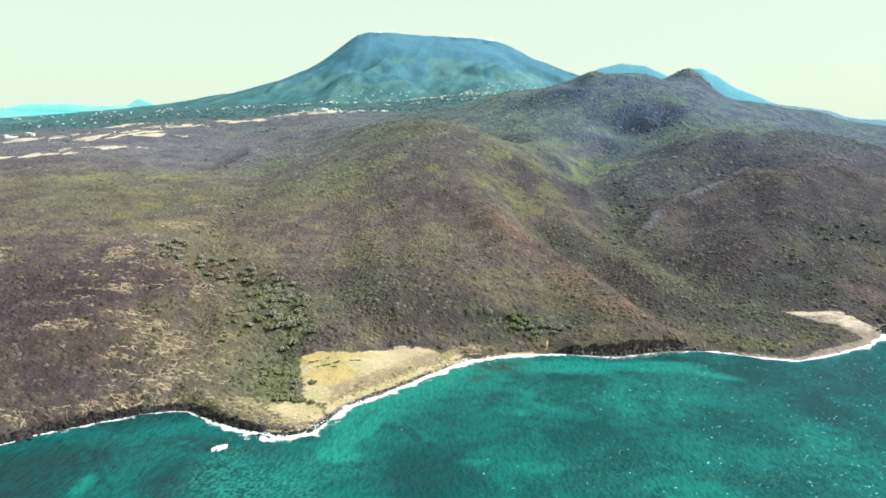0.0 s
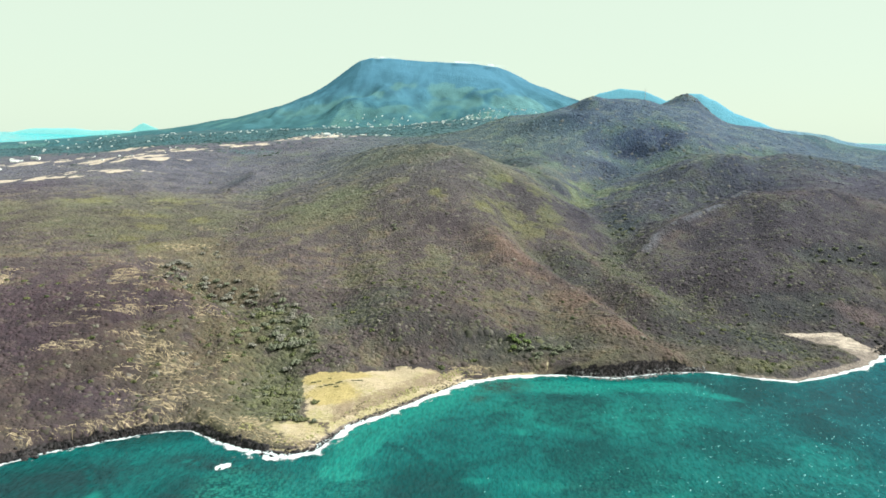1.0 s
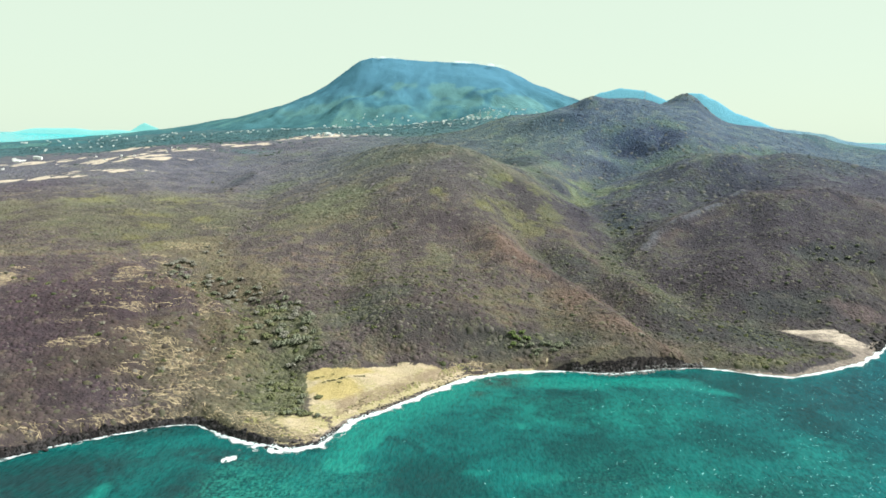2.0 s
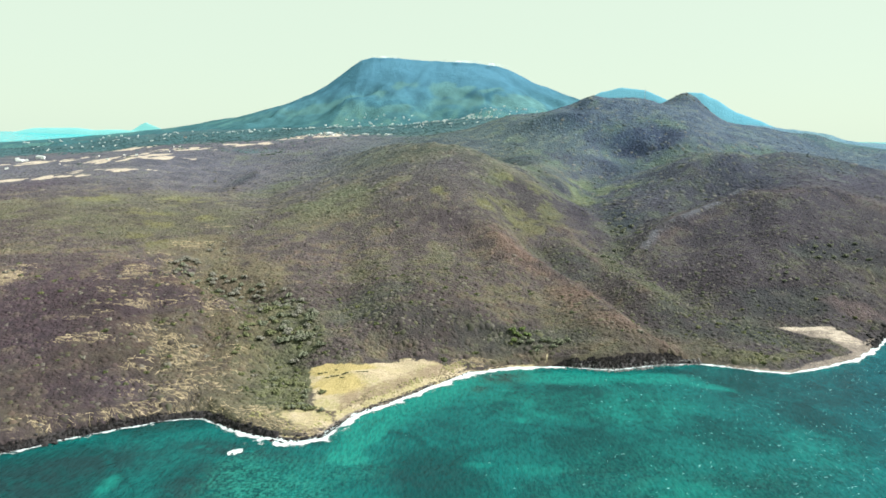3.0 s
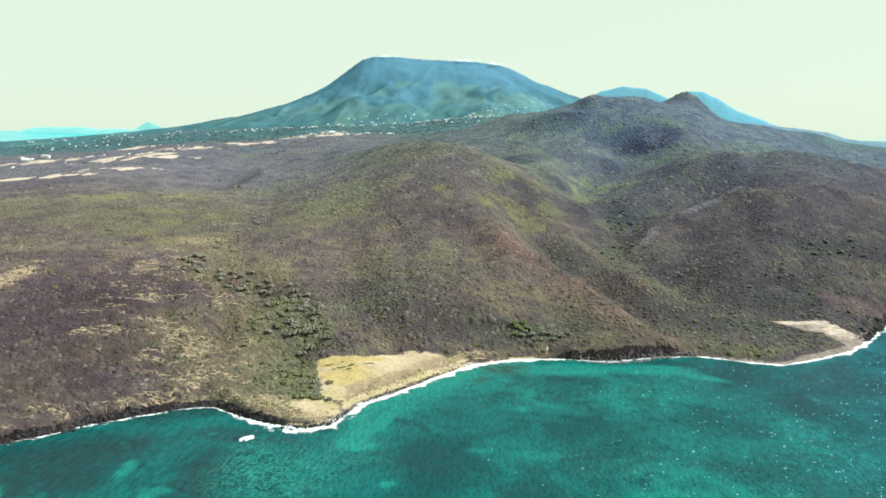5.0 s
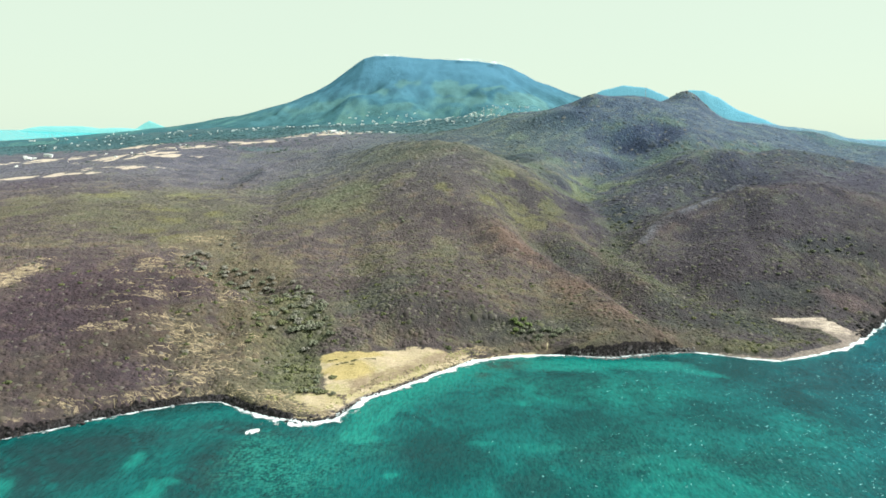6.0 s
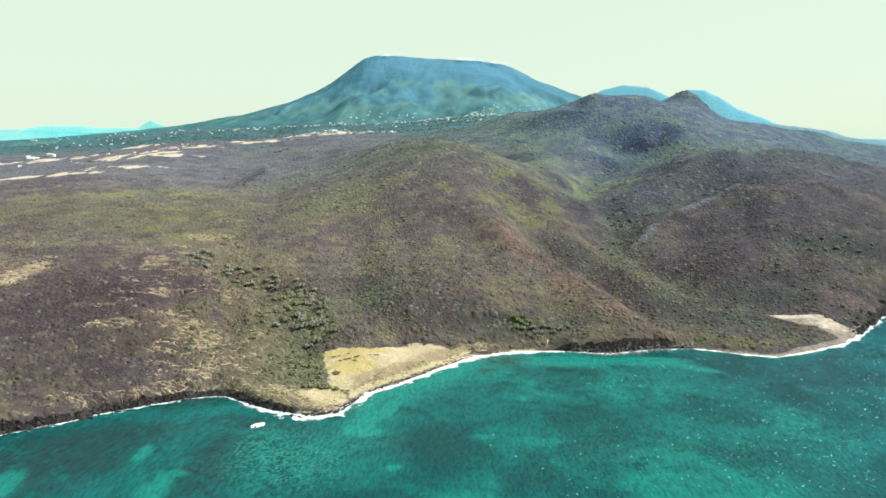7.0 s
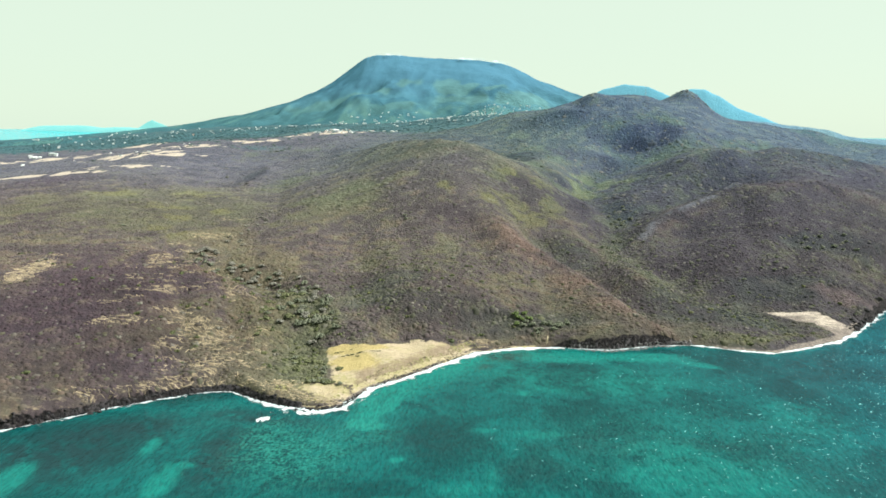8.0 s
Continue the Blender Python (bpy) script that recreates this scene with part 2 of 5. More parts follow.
COAST = [(-2600, -900), (-900, -160), (-450, 110), (-300, 205), (-224, 259), (-201, 274), (-183, 287), (-162, 300), (-141, 310), (-126, 312),
         (-105, 299), (-88, 291), (-72, 286), (-60, 291), (-53, 308), (-42, 323), (-25, 340), (-7, 360), (17, 383), (42, 394), (79, 399),
         (110, 394), (146, 406), (173, 407), (195, 398), (222, 391), (250, 403), (281, 418), (300, 434), (326, 462), (377, 514),
         (440, 556), (560, 625), (800, 740), (1300, 960), (3400, 1900)]
# the height of the step at the shore along the coast: bluffs and beaches
BLUFF_X = [-450, -224, -160, -138, -122, -100, -80, -62, -40, 30, 62, 85, 120, 150, 172, 200, 290, 318, 335, 380, 600]
BLUFF_Z = [4.2, 3.6, 3.1, 2.4, 3.4, 3.4, 2.2, 1.4, 1.4, 1.4, 2.4, 5.5, 6.5, 5.0, 2.2, 1.6, 1.4, 2.0, 5, 9, 14]
ROCKY_X = [-450, -150, -135, -122, -95, -75, -55, 40, 70, 85, 150, 175, 200, 300, 322, 335, 600]
ROCKY = [1, 1, 0.55, 0.9, 0.8, 0.35, 0.25, 0.15, 0.5, 1, 1, 0.55, 0.3, 0.2, 0.5, 1, 1]

# landforms: spot heights along each form, placed to fit the camera's view
GULLY = [(-96, 330, 2.5), (-115, 378, 3.5), (-100, 425, 15), (-113, 475, 19), (-156, 470, 21), (-190, 604, 38), (-224, 670, 48), (-214, 780, 55)]
WEST_SLOPE = [(-152, 321, 8), (-182, 312, 9), (-225, 292, 12), (-217, 373, 24.5), (-179, 409, 23.5), (-210, 501, 32), (-329, 457, 39.5), (-296, 612, 46),
              (-343, 550, 49), (-290, 350, 26), (-420, 330, 34), (-340, 828, 60), (-414, 798, 64), (-387, 944, 67), (-318, 1018, 70), (-155, 395, 14), (-500, 600, 56)]
FLAT = [(-74, 332, 3.8), (-70, 374, 3.5), (-38, 375, 5.0), (-33, 397, 5.0), (-12, 385, 5.5), (-75, 305, 2.8), (-30, 352, 3.5), (10, 395, 5), (-98, 306, 4.5)]
MAIN_RIDGE = [(-22, 404, 9.5), (0, 402, 6), (-28, 423, 22), (-69, 410, 13.5), (-86, 494, 21), (-43, 523, 34), (17, 468, 28), (28, 420, 12.5), (-104, 609, 38), (5, 606, 45), (56, 569, 41),
              (-60, 673, 63), (-128, 711, 62), (-1, 714, 84), (54, 720, 73), (-85, 860, 102), (70, 1026, 110), (-12, 890, 136), (12, 885, 134), (50, 870, 124), (74, 820, 104), (106, 790, 85), (-68, 960, 133), (-160, 1060, 113), (-270, 1160, 101), (95, 1010, 112)]
SHORE_SLOPE = [(44, 432, 14.5), (68, 401, 4.6), (106, 404, 9), (89, 513, 18.5), (110, 441, 19), (144, 428, 13), (83, 729, 60), (119, 633, 36), (134, 913, 99), (168, 527, 25), (199, 502, 14)]
VALLEY = [(194, 893, 63), (210, 769, 47), (170, 631, 26), (242, 658, 40), (202, 432, 6.2), (257, 509, 12), (246, 609, 36), (287, 980, 98), (190, 570, 20), (222, 470, 8)]
EAST_HILL = [(254, 721, 61), (320, 764, 76.5), (297, 629, 50), (266, 557, 32), (297, 557, 31.5), (378, 708, 82), (360, 622, 52), (314, 496, 15.5), (375, 587, 37), (423, 905, 113), (470, 930, 128), (408, 915, 125), (330, 900, 112),
             (272, 475, 6), (269, 425, 3), (278, 485, 7), (295, 455, 3.5), (480, 700, 70), (600, 800, 80), (340, 510, 18)]
SUMMIT = [(170, 1120, 150), (363, 1040, 140), (474, 1168, 160), (500, 1293, 183), (806, 1442, 128), (123, 1300, 182), (180, 1250, 187), (219, 1240, 201), (263, 1230, 216),
          (327, 1260, 213), (300, 1245, 214), (345, 1290, 216), (407, 1350, 217), (462, 1420, 216), (514, 1450, 241), (550, 1430, 212), (612, 1400, 172), (719, 1500, 168), (834, 1500, 148), (928, 1550, 134), (1050, 1600, 124), (320, 1120, 168)]
BEHIND = [(200, 1600, 150), (500, 1750, 170), (800, 1800, 130), (300, 2200, 150), (900, 2400, 100), (1400, 2200, 80), (1500, 2900, 90), (2400, 2600, 40), (700, 3500, 140), (1800, 3600, 60)]
PLAIN = [(-704, 1119, 72), (-627, 1354, 100), (-334, 1343, 90), (-800, 1200, 66), (-1127, 1700, 67), (-790, 1600, 88), (-519, 1600, 112), (-328, 1730, 138), (-1519, 2300, 66), (-1227, 2500, 102),
         (-839, 2600, 138), (-180, 2500, 168), (235, 2500, 200), (-2238, 3400, 73), (-1750, 3400, 105), (-1200, 3400, 150), (-100, 1500, 130), (-600, 850, 66), (-900, 700, 50), (-1800, 1500, 40), (-2600, 2400, 40), (-3200, 3200, 45), (-2000, 300, 20), (-300, 3500, 190)]
SPOTS = np.array(GULLY + WEST_SLOPE + FLAT + MAIN_RIDGE + SHORE_SLOPE + VALLEY + EAST_HILL + SUMMIT + BEHIND + PLAIN, float)


def spline(spots, stiff=0.004):
    """A thin plate bent over the spot heights, in a plan that shrinks with distance."""
    def plan(x, y):
        r = np.hypot(x, y + 100)
        k = np.log(r / 100) / r * 100
        return x * k, (y + 100) * k

    px, py = plan(spots[:, 0], spots[:, 1])

    def kern(d2):
        return d2 * np.log(d2 + 1e-9)

    n = len(spots)
    m = np.zeros((n + 3, n + 3))
    m[:n, :n] = kern((px[:, None] - px) ** 2 + (py[:, None] - py) ** 2) + np.eye(n) * stiff * 100
    m[:n, n], m[:n, n + 1], m[:n, n + 2] = 1, px, py
    m[n:, :n] = m[:n, n:].T
    w = np.linalg.solve(m, np.concatenate([spots[:, 2], np.zeros(3)]))

    def height(x, y):
        qx, qy = plan(x, y)
        shape = qx.shape
        qx, qy = qx.ravel(), qy.ravel()
        z = w[n] + w[n + 1] * qx + w[n + 2] * qy
        for k in range(0, len(qx), 40000):
            s = slice(k, k + 40000)
            z[s] += kern((qx[s, None] - px) ** 2 + (qy[s, None] - py) ** 2) @ w[:n]
        return z.reshape(shape)

    return height


# sharp crests and gullies: how far they rise or sink, how wide they are, and their line in plan
CREASES = [
    (10.0, 36, [(46, 621), (69, 579), (105, 550), (118, 500), (128, 452), (145, 427), (160, 414)]),
    (5.0, 24, [(161, 700), (163, 588), (167, 517), (188, 509), (214, 493), (229, 458)]),
    (11.0, 36, [(338, 748), (292, 728), (261, 708), (225, 688), (180, 631)]),
    (8.0, 55, [(338, 748), (389, 742), (441, 745), (480, 725)]),
    (14.0, 60, [(330, 900), (408, 915), (470, 930), (530, 930), (590, 880)]),
    (10.0, 55, [(-270, 1160), (-160, 1060), (-68, 960), (-12, 890)]),
    (7.0, 44, [(-12, 890), (12, 885), (50, 870), (74, 820), (106, 790)]),
    (7.0, 24, [(-246, 514), (-201, 481), (-170, 463), (-143, 418), (-128, 379)]),
    (9.0, 60, [(150, 1160), (219, 1240), (263, 1230)]),
    (8.0, 60, [(440, 1180), (500, 1300), (514, 1420)]),
    (4.0, 45, [(-60, 820), (-60, 673), (-43, 523), (-28, 423)]),
    (-8.5, 26, [(-243, 539), (-195, 512), (-155, 497), (-118, 469), (-98, 427), (-97, 381), (-93, 335)]),
    (-5.0, 32, [(-238, 882), (-202, 699), (-188, 609), (-206, 554)]),
    (-9.0, 42, [(60, 1010), (105, 960), (140, 880), (165, 848), (191, 808), (187, 682), (180, 593), (190, 558)]),
    (-9.0, 24, [(97, 632), (128, 547), (145, 475), (163, 431)]),
    (-7.0, 28, [(190, 558), (212, 512), (233, 476), (251, 438)]),
    (-3.5, 26, [(373, 598), (310, 575), (256, 555), (215, 546)]),
    (-12.0, 45, [(360, 835), (300, 800), (250, 775), (215, 745)]),
    (-16.0, 50, [(320, 990), (420, 1030), (540, 1060)]),
    (-8.0, 45, [(266, 1060), (273, 992), (212, 939), (165, 848)]),
    (-13.0, 50, [(357, 1090), (330, 1040), (296, 1040)]),
    (-6.0, 70, [(-270, 1330), (-130, 1180), (-40, 1060), (60, 1010)]),
    (-2.5, 20, [(20, 640), (30, 540), (40, 470), (50, 425)]),
    (-2.5, 22, [(-110, 640), (-80, 540), (-72, 450)]),
    (-5.0, 18, [(-200, 430), (-175, 370), (-160, 325)]),
    (-3.0, 45, [(420, 720), (400, 650), (360, 560)]),
    (7.0, 26, [(150, 900), (160, 850), (172, 790), (176, 735)]),
    (6.0, 30, [(128, 690), (135, 640), (148, 590), (160, 540)]),
    (4.0, 40, [(232, 1010), (262, 1000), (290, 1000)]),
    (9.0, 38, [(170, 1180), (205, 1172), (250, 1168)]),
    (7.0, 40, [(60, 1040), (98, 1010), (125, 950)]),
    (8.0, 34, [(-318, 1120), (-300, 1040), (-296, 960), (-290, 900)]),
    (-3.0, 16, [(-60, 640), (-40, 560), (-30, 480), (-25, 430)]),
    (-3.0, 16, [(70, 690), (84, 630), (96, 585)]),
    (-4.0, 22, [(330, 700), (305, 640), (290, 590)]),
    (-3.5, 18, [(380, 690), (350, 640), (330, 590), (318, 545)]),
]

# rounded tops: rise, radius and place
KNOLLS = [(24.0, 46, 514, 1450), (12.0, 27, 263, 1230)]


def creases(x, y):
    total = np.zeros(np.shape(x))
    wob_x, wob_y = x + 7 * fbm(x, y, 40, 3, 33), y + 7 * fbm(x, y, 40, 3, 37)
    for rise, wide, line in CREASES:
        t = np.clip(1 - near_line(wob_x, wob_y, line) / (wide * 1.5), 0, 1)
        total = total + rise * t ** 1.6
    for rise, wide, cx, cy in KNOLLS:
        total = total + rise * np.exp(-((x - cx) ** 2 + (y - cy) ** 2) / wide**2)
    return total


SPOTS[:, 2] -= creases(SPOTS[:, 0], SPOTS[:, 1])
plate = spline(SPOTS)


def bare_height(x, y):
    return plate(x, y) + creases(x, y)


def inland(x, y):
    """Metres from the shoreline, positive on land."""
    cx, cy = np.array(COAST, float).T
    return near_line(x, y, COAST) * np.where(y > np.interp(x, cx, cy), 1, -1) + 2.2 * fbm(x, y, 16, 3, 11)


def land(x, y):
    """The ground's height."""
    d = inland(x, y)
    rocky = np.interp(x, ROCKY_X, ROCKY)
    h = np.maximum(bare_height(x, y), 1.5)
    away = np.hypot(x, y)
    h = h + smooth(8, 60, d) * (fbm(x, y, 55, 3, 21) * 2.2 + fbm(x, y, 170, 3, 27) * 3.5 * smooth(600, 1200, away))
    h = h + smooth(3, 20, d) * fbm(x, y, 9, 3, 31) * 0.7 * (1 - smooth(380, 700, away))
    step = np.interp(x, BLUFF_X, BLUFF_Z) * (1 + 0.35 * fbm(x, y, 14, 3, 41))
    wide = 2.2 + 8.0 * (1 - rocky)
    shore = step * smooth(0.0, 1.0, d / wide) + np.maximum(d - wide * 0.7, 0) * (0.25 + 0.25 * rocky) + 300 * smooth(35, 160, d)
    shore = shore + rocky * smooth(0, 1.5, d) * (1 - smooth(4, 9, d)) * (np.abs(fbm(x, y, 4.0, 3, 51)) * 4.0 - 1.2)
    z = np.where(d > 0, np.minimum(h, shore), np.maximum(d * 0.3, -5))
    far = smooth(3420, 3600, y)
    return z * (1 - far) + (-30) * far


SILHOUETTE_X = [-3300, -2466, -2104, -1743, -1382, -1202, -1022, -860, -735, -628, -521, -451, -310, -99, 148, 325, 432, 576, 756, 900, 1117, 1500, 2000]
SILHOUETTE_Z = [40, 80, 117, 157, 222, 263, 310, 372, 442, 513, 589, 607, 606, 591, 581, 566, 533, 459, 393, 353, 293, 200, 120]


def volcano_height(x, y):
    foot = np.interp(x, [-3300, -2200, -1200, -200, 300, 2000], [30, 60, 110, 150, 165, 60])
    top = np.interp(x + 25 * fbm(x, y, 160, 2, 61), SILHOUETTE_X, SILHOUETTE_Z) + 4 * fbm(x, y, 60, 3, 62)
    p = np.clip((y - 2500) / 1800, 0, 1) ** 1.75
    back = 1 - smooth(4380, 4800, y) * 0.35
    angle = np.arctan2(x + 60, 5200 - y) * 5 + 0.5 * fbm(x, y, 420, 3, 64)
    spurs = 1 - np.abs(fbm(angle, y / 2400, 1.0, 2, 65)) * 2.2
    small = fbm(x + 0.35 * (y - 3500), y * 0.3, 120, 3, 66)
    mid = np.clip(p * (1 - p) * 4, 0, 1) * smooth(0, 300, top - foot)
    lobes = fbm(x, y, 420, 3, 67)
    return foot + (top - foot) * p * back + mid * ((spurs - 0.45) * 62 * (1 - 0.55 * smooth(0.35, 0.7, p)) + lobes * 24 + small * 17 * (1 - 0.7 * smooth(0.35, 0.65, p))) - 45 * (1 - smooth(2500, 2750, y))


def any_height(x, y):
    x, y = np.atleast_1d(np.asarray(x, float)), np.atleast_1d(np.asarray(y, float))
    z = land(x, y)
    return np.where((y > 2500) & (y < 4700), np.maximum(z, volcano_height(x, y)), z)


# zones of cover
FIELD = [(-77, 340), (-81, 379), (-62, 383), (-41, 384), (-31, 392), (-9, 391), (-2, 385), (-4, 380), (-20, 361), (-35, 346), (-48, 330), (-58, 316), (-68, 316), (-77, 340)]
SAND_FLAT = [(252, 481), (276, 477), (295, 474), (308, 458), (302, 438), (288, 428), (284, 440), (281, 452), (268, 467), (252, 481)]


LIME_FLAT = ((-328, 826, 42, 34, 0), (-428, 802, 28, 26, 0), (-349, 736, 42, 22, 0), (-308, 680, 22, 19, 0), (-300, 627, 13, 15, 0), (-269, 726, 13, 19, 0), (-264, 600, 14, 18, 0))
LIME_RIDGE = ((-5, 725, 14, 11, 0), (80, 802, 21, 12, 0), (114, 792, 21, 18, 0), (179, 875, 19, 40, 0), (194, 933, 18, 17, 0), (71, 735, 22, 18, 0), (90, 702, 22, 33, 0), (120, 738, 16, 40, 0), (237, 911, 29, 21, 0), (44, 712, 11, 16, 0))
# a cloud shadow and unlit slopes painted as dark patches, with some dense scrub
SHADE_AND_THICKETS = ((324, 1075, 66, 34, -6), (259, 988, 26, 24, 0), (204, 1160, 46, 16, 0), (113, 975, 32, 36, 0), (145, 884, 18, 16, 0), (210, 783, 20, 34, 0), (-306, 985, 17, 70, 0), (390, 850, 40, 60, 0))
PURPLE = ((0, 657, 30, 30, 0), (7, 812, 46, 42, 0), (341, 643, 90, 66, 0), (515, 838, 66, 85, 0), (83, 790, 15, 13, 0), (164, 770, 17, 60, 0), (204, 581, 22, 37, 0), (-265, 390, 60, 95, 0), (-186, 322, 46, 28, 0), (-580, 900, 60, 80, 0))


def inside(x, y, ring, soft):
    """1 inside a closed outline, falling to 0 over soft metres about its edge."""
    odd = np.zeros(np.shape(x), bool)
    for (ax, ay), (bx, by) in zip(ring, ring[1:]):
        if ay != by:
            odd ^= ((ay > y) != (by > y)) & (x < (bx - ax) * (y - ay) / (by - ay) + ax)
    return np.clip(0.5 + near_line(x, y, ring) * np.where(odd, 1, -1) / soft, 0, 1)


def cover(x, y):
    d = inland(x, y)
    rocky = np.interp(x, ROCKY_X, ROCKY)
    low = smooth(1.0, 8.0, -creases(x, y))
    green = np.clip(1.3 - near_line(x, y, [(-92, 335), (-97, 405), (-112, 455), (-160, 480), (-215, 515)]) / 20, 0, 1)
    green = np.maximum(green, 0.75 * np.clip(1.3 - near_line(x, y, [(235, 460), (199, 502), (165, 560), (165, 640), (205, 770)]) / 24, 0, 1))
    green = np.maximum(green, 0.5 * low)
    for b in ((53, 728, 30, 95, 0), (60, 428, 30, 10, 0), (-150, 430, 18, 36, 20), (-20, 540, 70, 70, 0), (215, 415, 34, 12, 0), (-140, 760, 60, 60, 0), (350, 850, 90, 50, 20), (430, 930, 130, 60, 0), (-330, 700, 160, 110, 0), (-60, 460, 60, 30, 0), (218, 841, 50, 60, 0), (376, 928, 100, 60, 0), (339, 726, 44, 14, 0), (-248, 932, 60, 60, 0), (-369, 1365, 90, 90, 0), (273, 878, 60, 40, 0), (117, 624, 30, 40, 0), (186, 613, 40, 40, 0), (330, 1110, 90, 40, 0), (150, 1000, 50, 40, 0)):
        green = np.maximum(green, 0.5 * blob(x, y, *b))
    lime = np.zeros_like(green)
    for b in LIME_FLAT + LIME_RIDGE + ((215, 413, 32, 9, 0), (245, 425, 14, 8, 30), (-14, 369, 12, 3, 48), (-64, 303, 8, 6, 0), (-88, 312, 8, 6, 0), (5, 386, 10, 3, 40)):
        lime = np.maximum(lime, blob(x, y, *b))
    straw = np.zeros_like(green)
    for b in ((18, 396, 14, 5, 12), (-85, 306, 14, 9, -15), (-219, 372, 18, 7, 20), (-232, 402, 12, 8, 20), (-225, 425, 20, 6, 20), (-176, 388, 9, 20, 30), (-158, 374, 10, 22, 15), (-163, 444, 13, 16, 30), (-237, 606, 22, 12, 0), (-245, 685, 14, 10, 0), (-133, 390, 7, 14, 0), (-100, 316, 12, 6, -10), (-66, 308, 17, 12, 0), (-187, 394, 14, 13, 0), (-159, 372, 12, 15, 0), (-147, 328, 12, 20, 0), (-241, 497, 12, 16, 0)):
        straw = np.maximum(straw, 0.68 * blob(x, y, *b))
    for b in ((-325, 452, 10, 34, 0), (-97, 314, 9, 4, -10), (-69, 298, 9, 5, -30)):
        straw = np.maximum(straw, 1.2 * blob(x, y, *b))
    straw = np.maximum(straw, 0.68 * rocky * smooth(2, 4, d) * (1 - smooth(7, 24, d)) * (x < -50))
    straw = np.maximum(straw, 0.26 * blob(x, y, -150, 350, 40, 46, 0))
    straw = np.maximum(straw, 0.2 * blob(x, y, -230, 500, 60, 110, 20))
    wx, wy = x + 6 * fbm(x, y, 18, 4, 43), y + 6 * fbm(x, y, 18, 4, 47)
    track = np.clip(1.5 - near_line(x, y, [(67, 401), (69, 406), (68, 410)]) / 1.0, 0, 1)
    sand = np.maximum.reduce([inside(wx, wy, FIELD, 9), 0.62 * track])
    sand = np.maximum(sand, 0.8 * blob(wx, wy, -70, 307, 16, 9, -10))
    beach = smooth(0.2, 0.6, 1 - rocky) * (d > -6)
    sand = np.maximum(sand, 0.68 * (1 - smooth(11, 20, d)) * smooth(-62, -54, x) * (1 - smooth(5, 25, x)) * (d > 0))
    sand = np.maximum(sand, beach * (1 - smooth(2.5, 5.0, d)) * (1 - smooth(45, 75, x)))
    strip = np.maximum(0.75 * smooth(0.35, 0.7, 1 - rocky) * (d > -6) * (1 - smooth(3, 6, d)) * smooth(45, 75, x), 0.6 * smooth(0.3, 0.6, 1 - rocky) * (1 - smooth(6, 10, d)) * smooth(215, 245, x))
    strip = np.maximum.reduce([strip, inside(wx, wy, SAND_FLAT, 8)])
    strip = np.maximum(strip, 0.66 * smooth(0.3, 1.0, d) * (1 - smooth(2.5, 4.0, d)) * smooth(-98, -88, x) * (1 - smooth(-56, -46, x)))
    strip = np.maximum(strip, 0.85 * smooth(0.2, 0.8, d) * (1 - smooth(3.4, 4.8, d)) * smooth(-72, -62, x) * (1 - smooth(-12, 2, x)))
    town = np.zeros_like(green)
    for b in ((-631, 1000, 90, 26, 4), (-553, 1060, 90, 34, 8), (-640, 1290, 100, 90, 8), (-850, 1860, 70, 100, 0), (-618, 1500, 90, 80, 0), (-524, 1276, 40, 40, 0), (-507, 1620, 60, 40, 0), (-449, 1640, 60, 36, 0), (-330, 1760, 120, 50, 0), (-900, 1500, 160, 80, 0)):
        town = np.maximum(town, blob(x, y, *b))
    ridges = smooth(-0.1, 0.1, fbm(x, y * 2.2, 50, 4, 95))
    ridges = ridges * smooth(-0.3, 0.1, fbm(x, y, 15, 3, 97))
    ridges = ridges * smooth(-0.12, 0.06, fbm(x * 0.6, y, 13, 2, 99))
    strip = np.maximum(strip, np.clip(town * (0.75 + 0.5 * ridges + 1.8 * fbm(x * 1.2, y * 0.7, 20, 3, 193)) - 0.2 + 0.5 * blob(x, y, -650, 1003, 60, 16, 4), 0, 0.95) * smooth(850, 950, y))
    rock = smooth(0.35, 0.8, rocky) * (1 - smooth(2.3, 3.6, d - 0.8 * smooth(80, 92, x) * (1 - smooth(150, 166, x)) + 1.5 * fbm(x, y, 7, 3, 45))) * (d > -8)
    rock = np.maximum(rock, 0.5 * smooth(185, 215, x) * (1 - smooth(1.5, 3.5, d)) * (d > -3) * (x < 330))
    rock = np.maximum(rock, 0.6 * smooth(5.0, 5.6, d) * (1 - smooth(6.4, 7.2, d)) * smooth(-14, -4, x) * (1 - smooth(25, 45, x)))
    rock = np.maximum(rock, 0.46 * smooth(0.5, 1.2, d) * (1 - smooth(3.2, 4.4, d)) * smooth(-70, -60, x) * (1 - smooth(-12, 0, x)))
    wood = smooth(1450, 1900, y + 0.25 * x) * (1 - 0.8 * blob(x, y, -330, 1740, 120, 60)) * (x < 2600)
    wood = np.maximum(wood, 0.5 * blob(x, y, -420, 1500, 140, 60, 0))
    return green, straw, sand, rock, wood, strip, lime


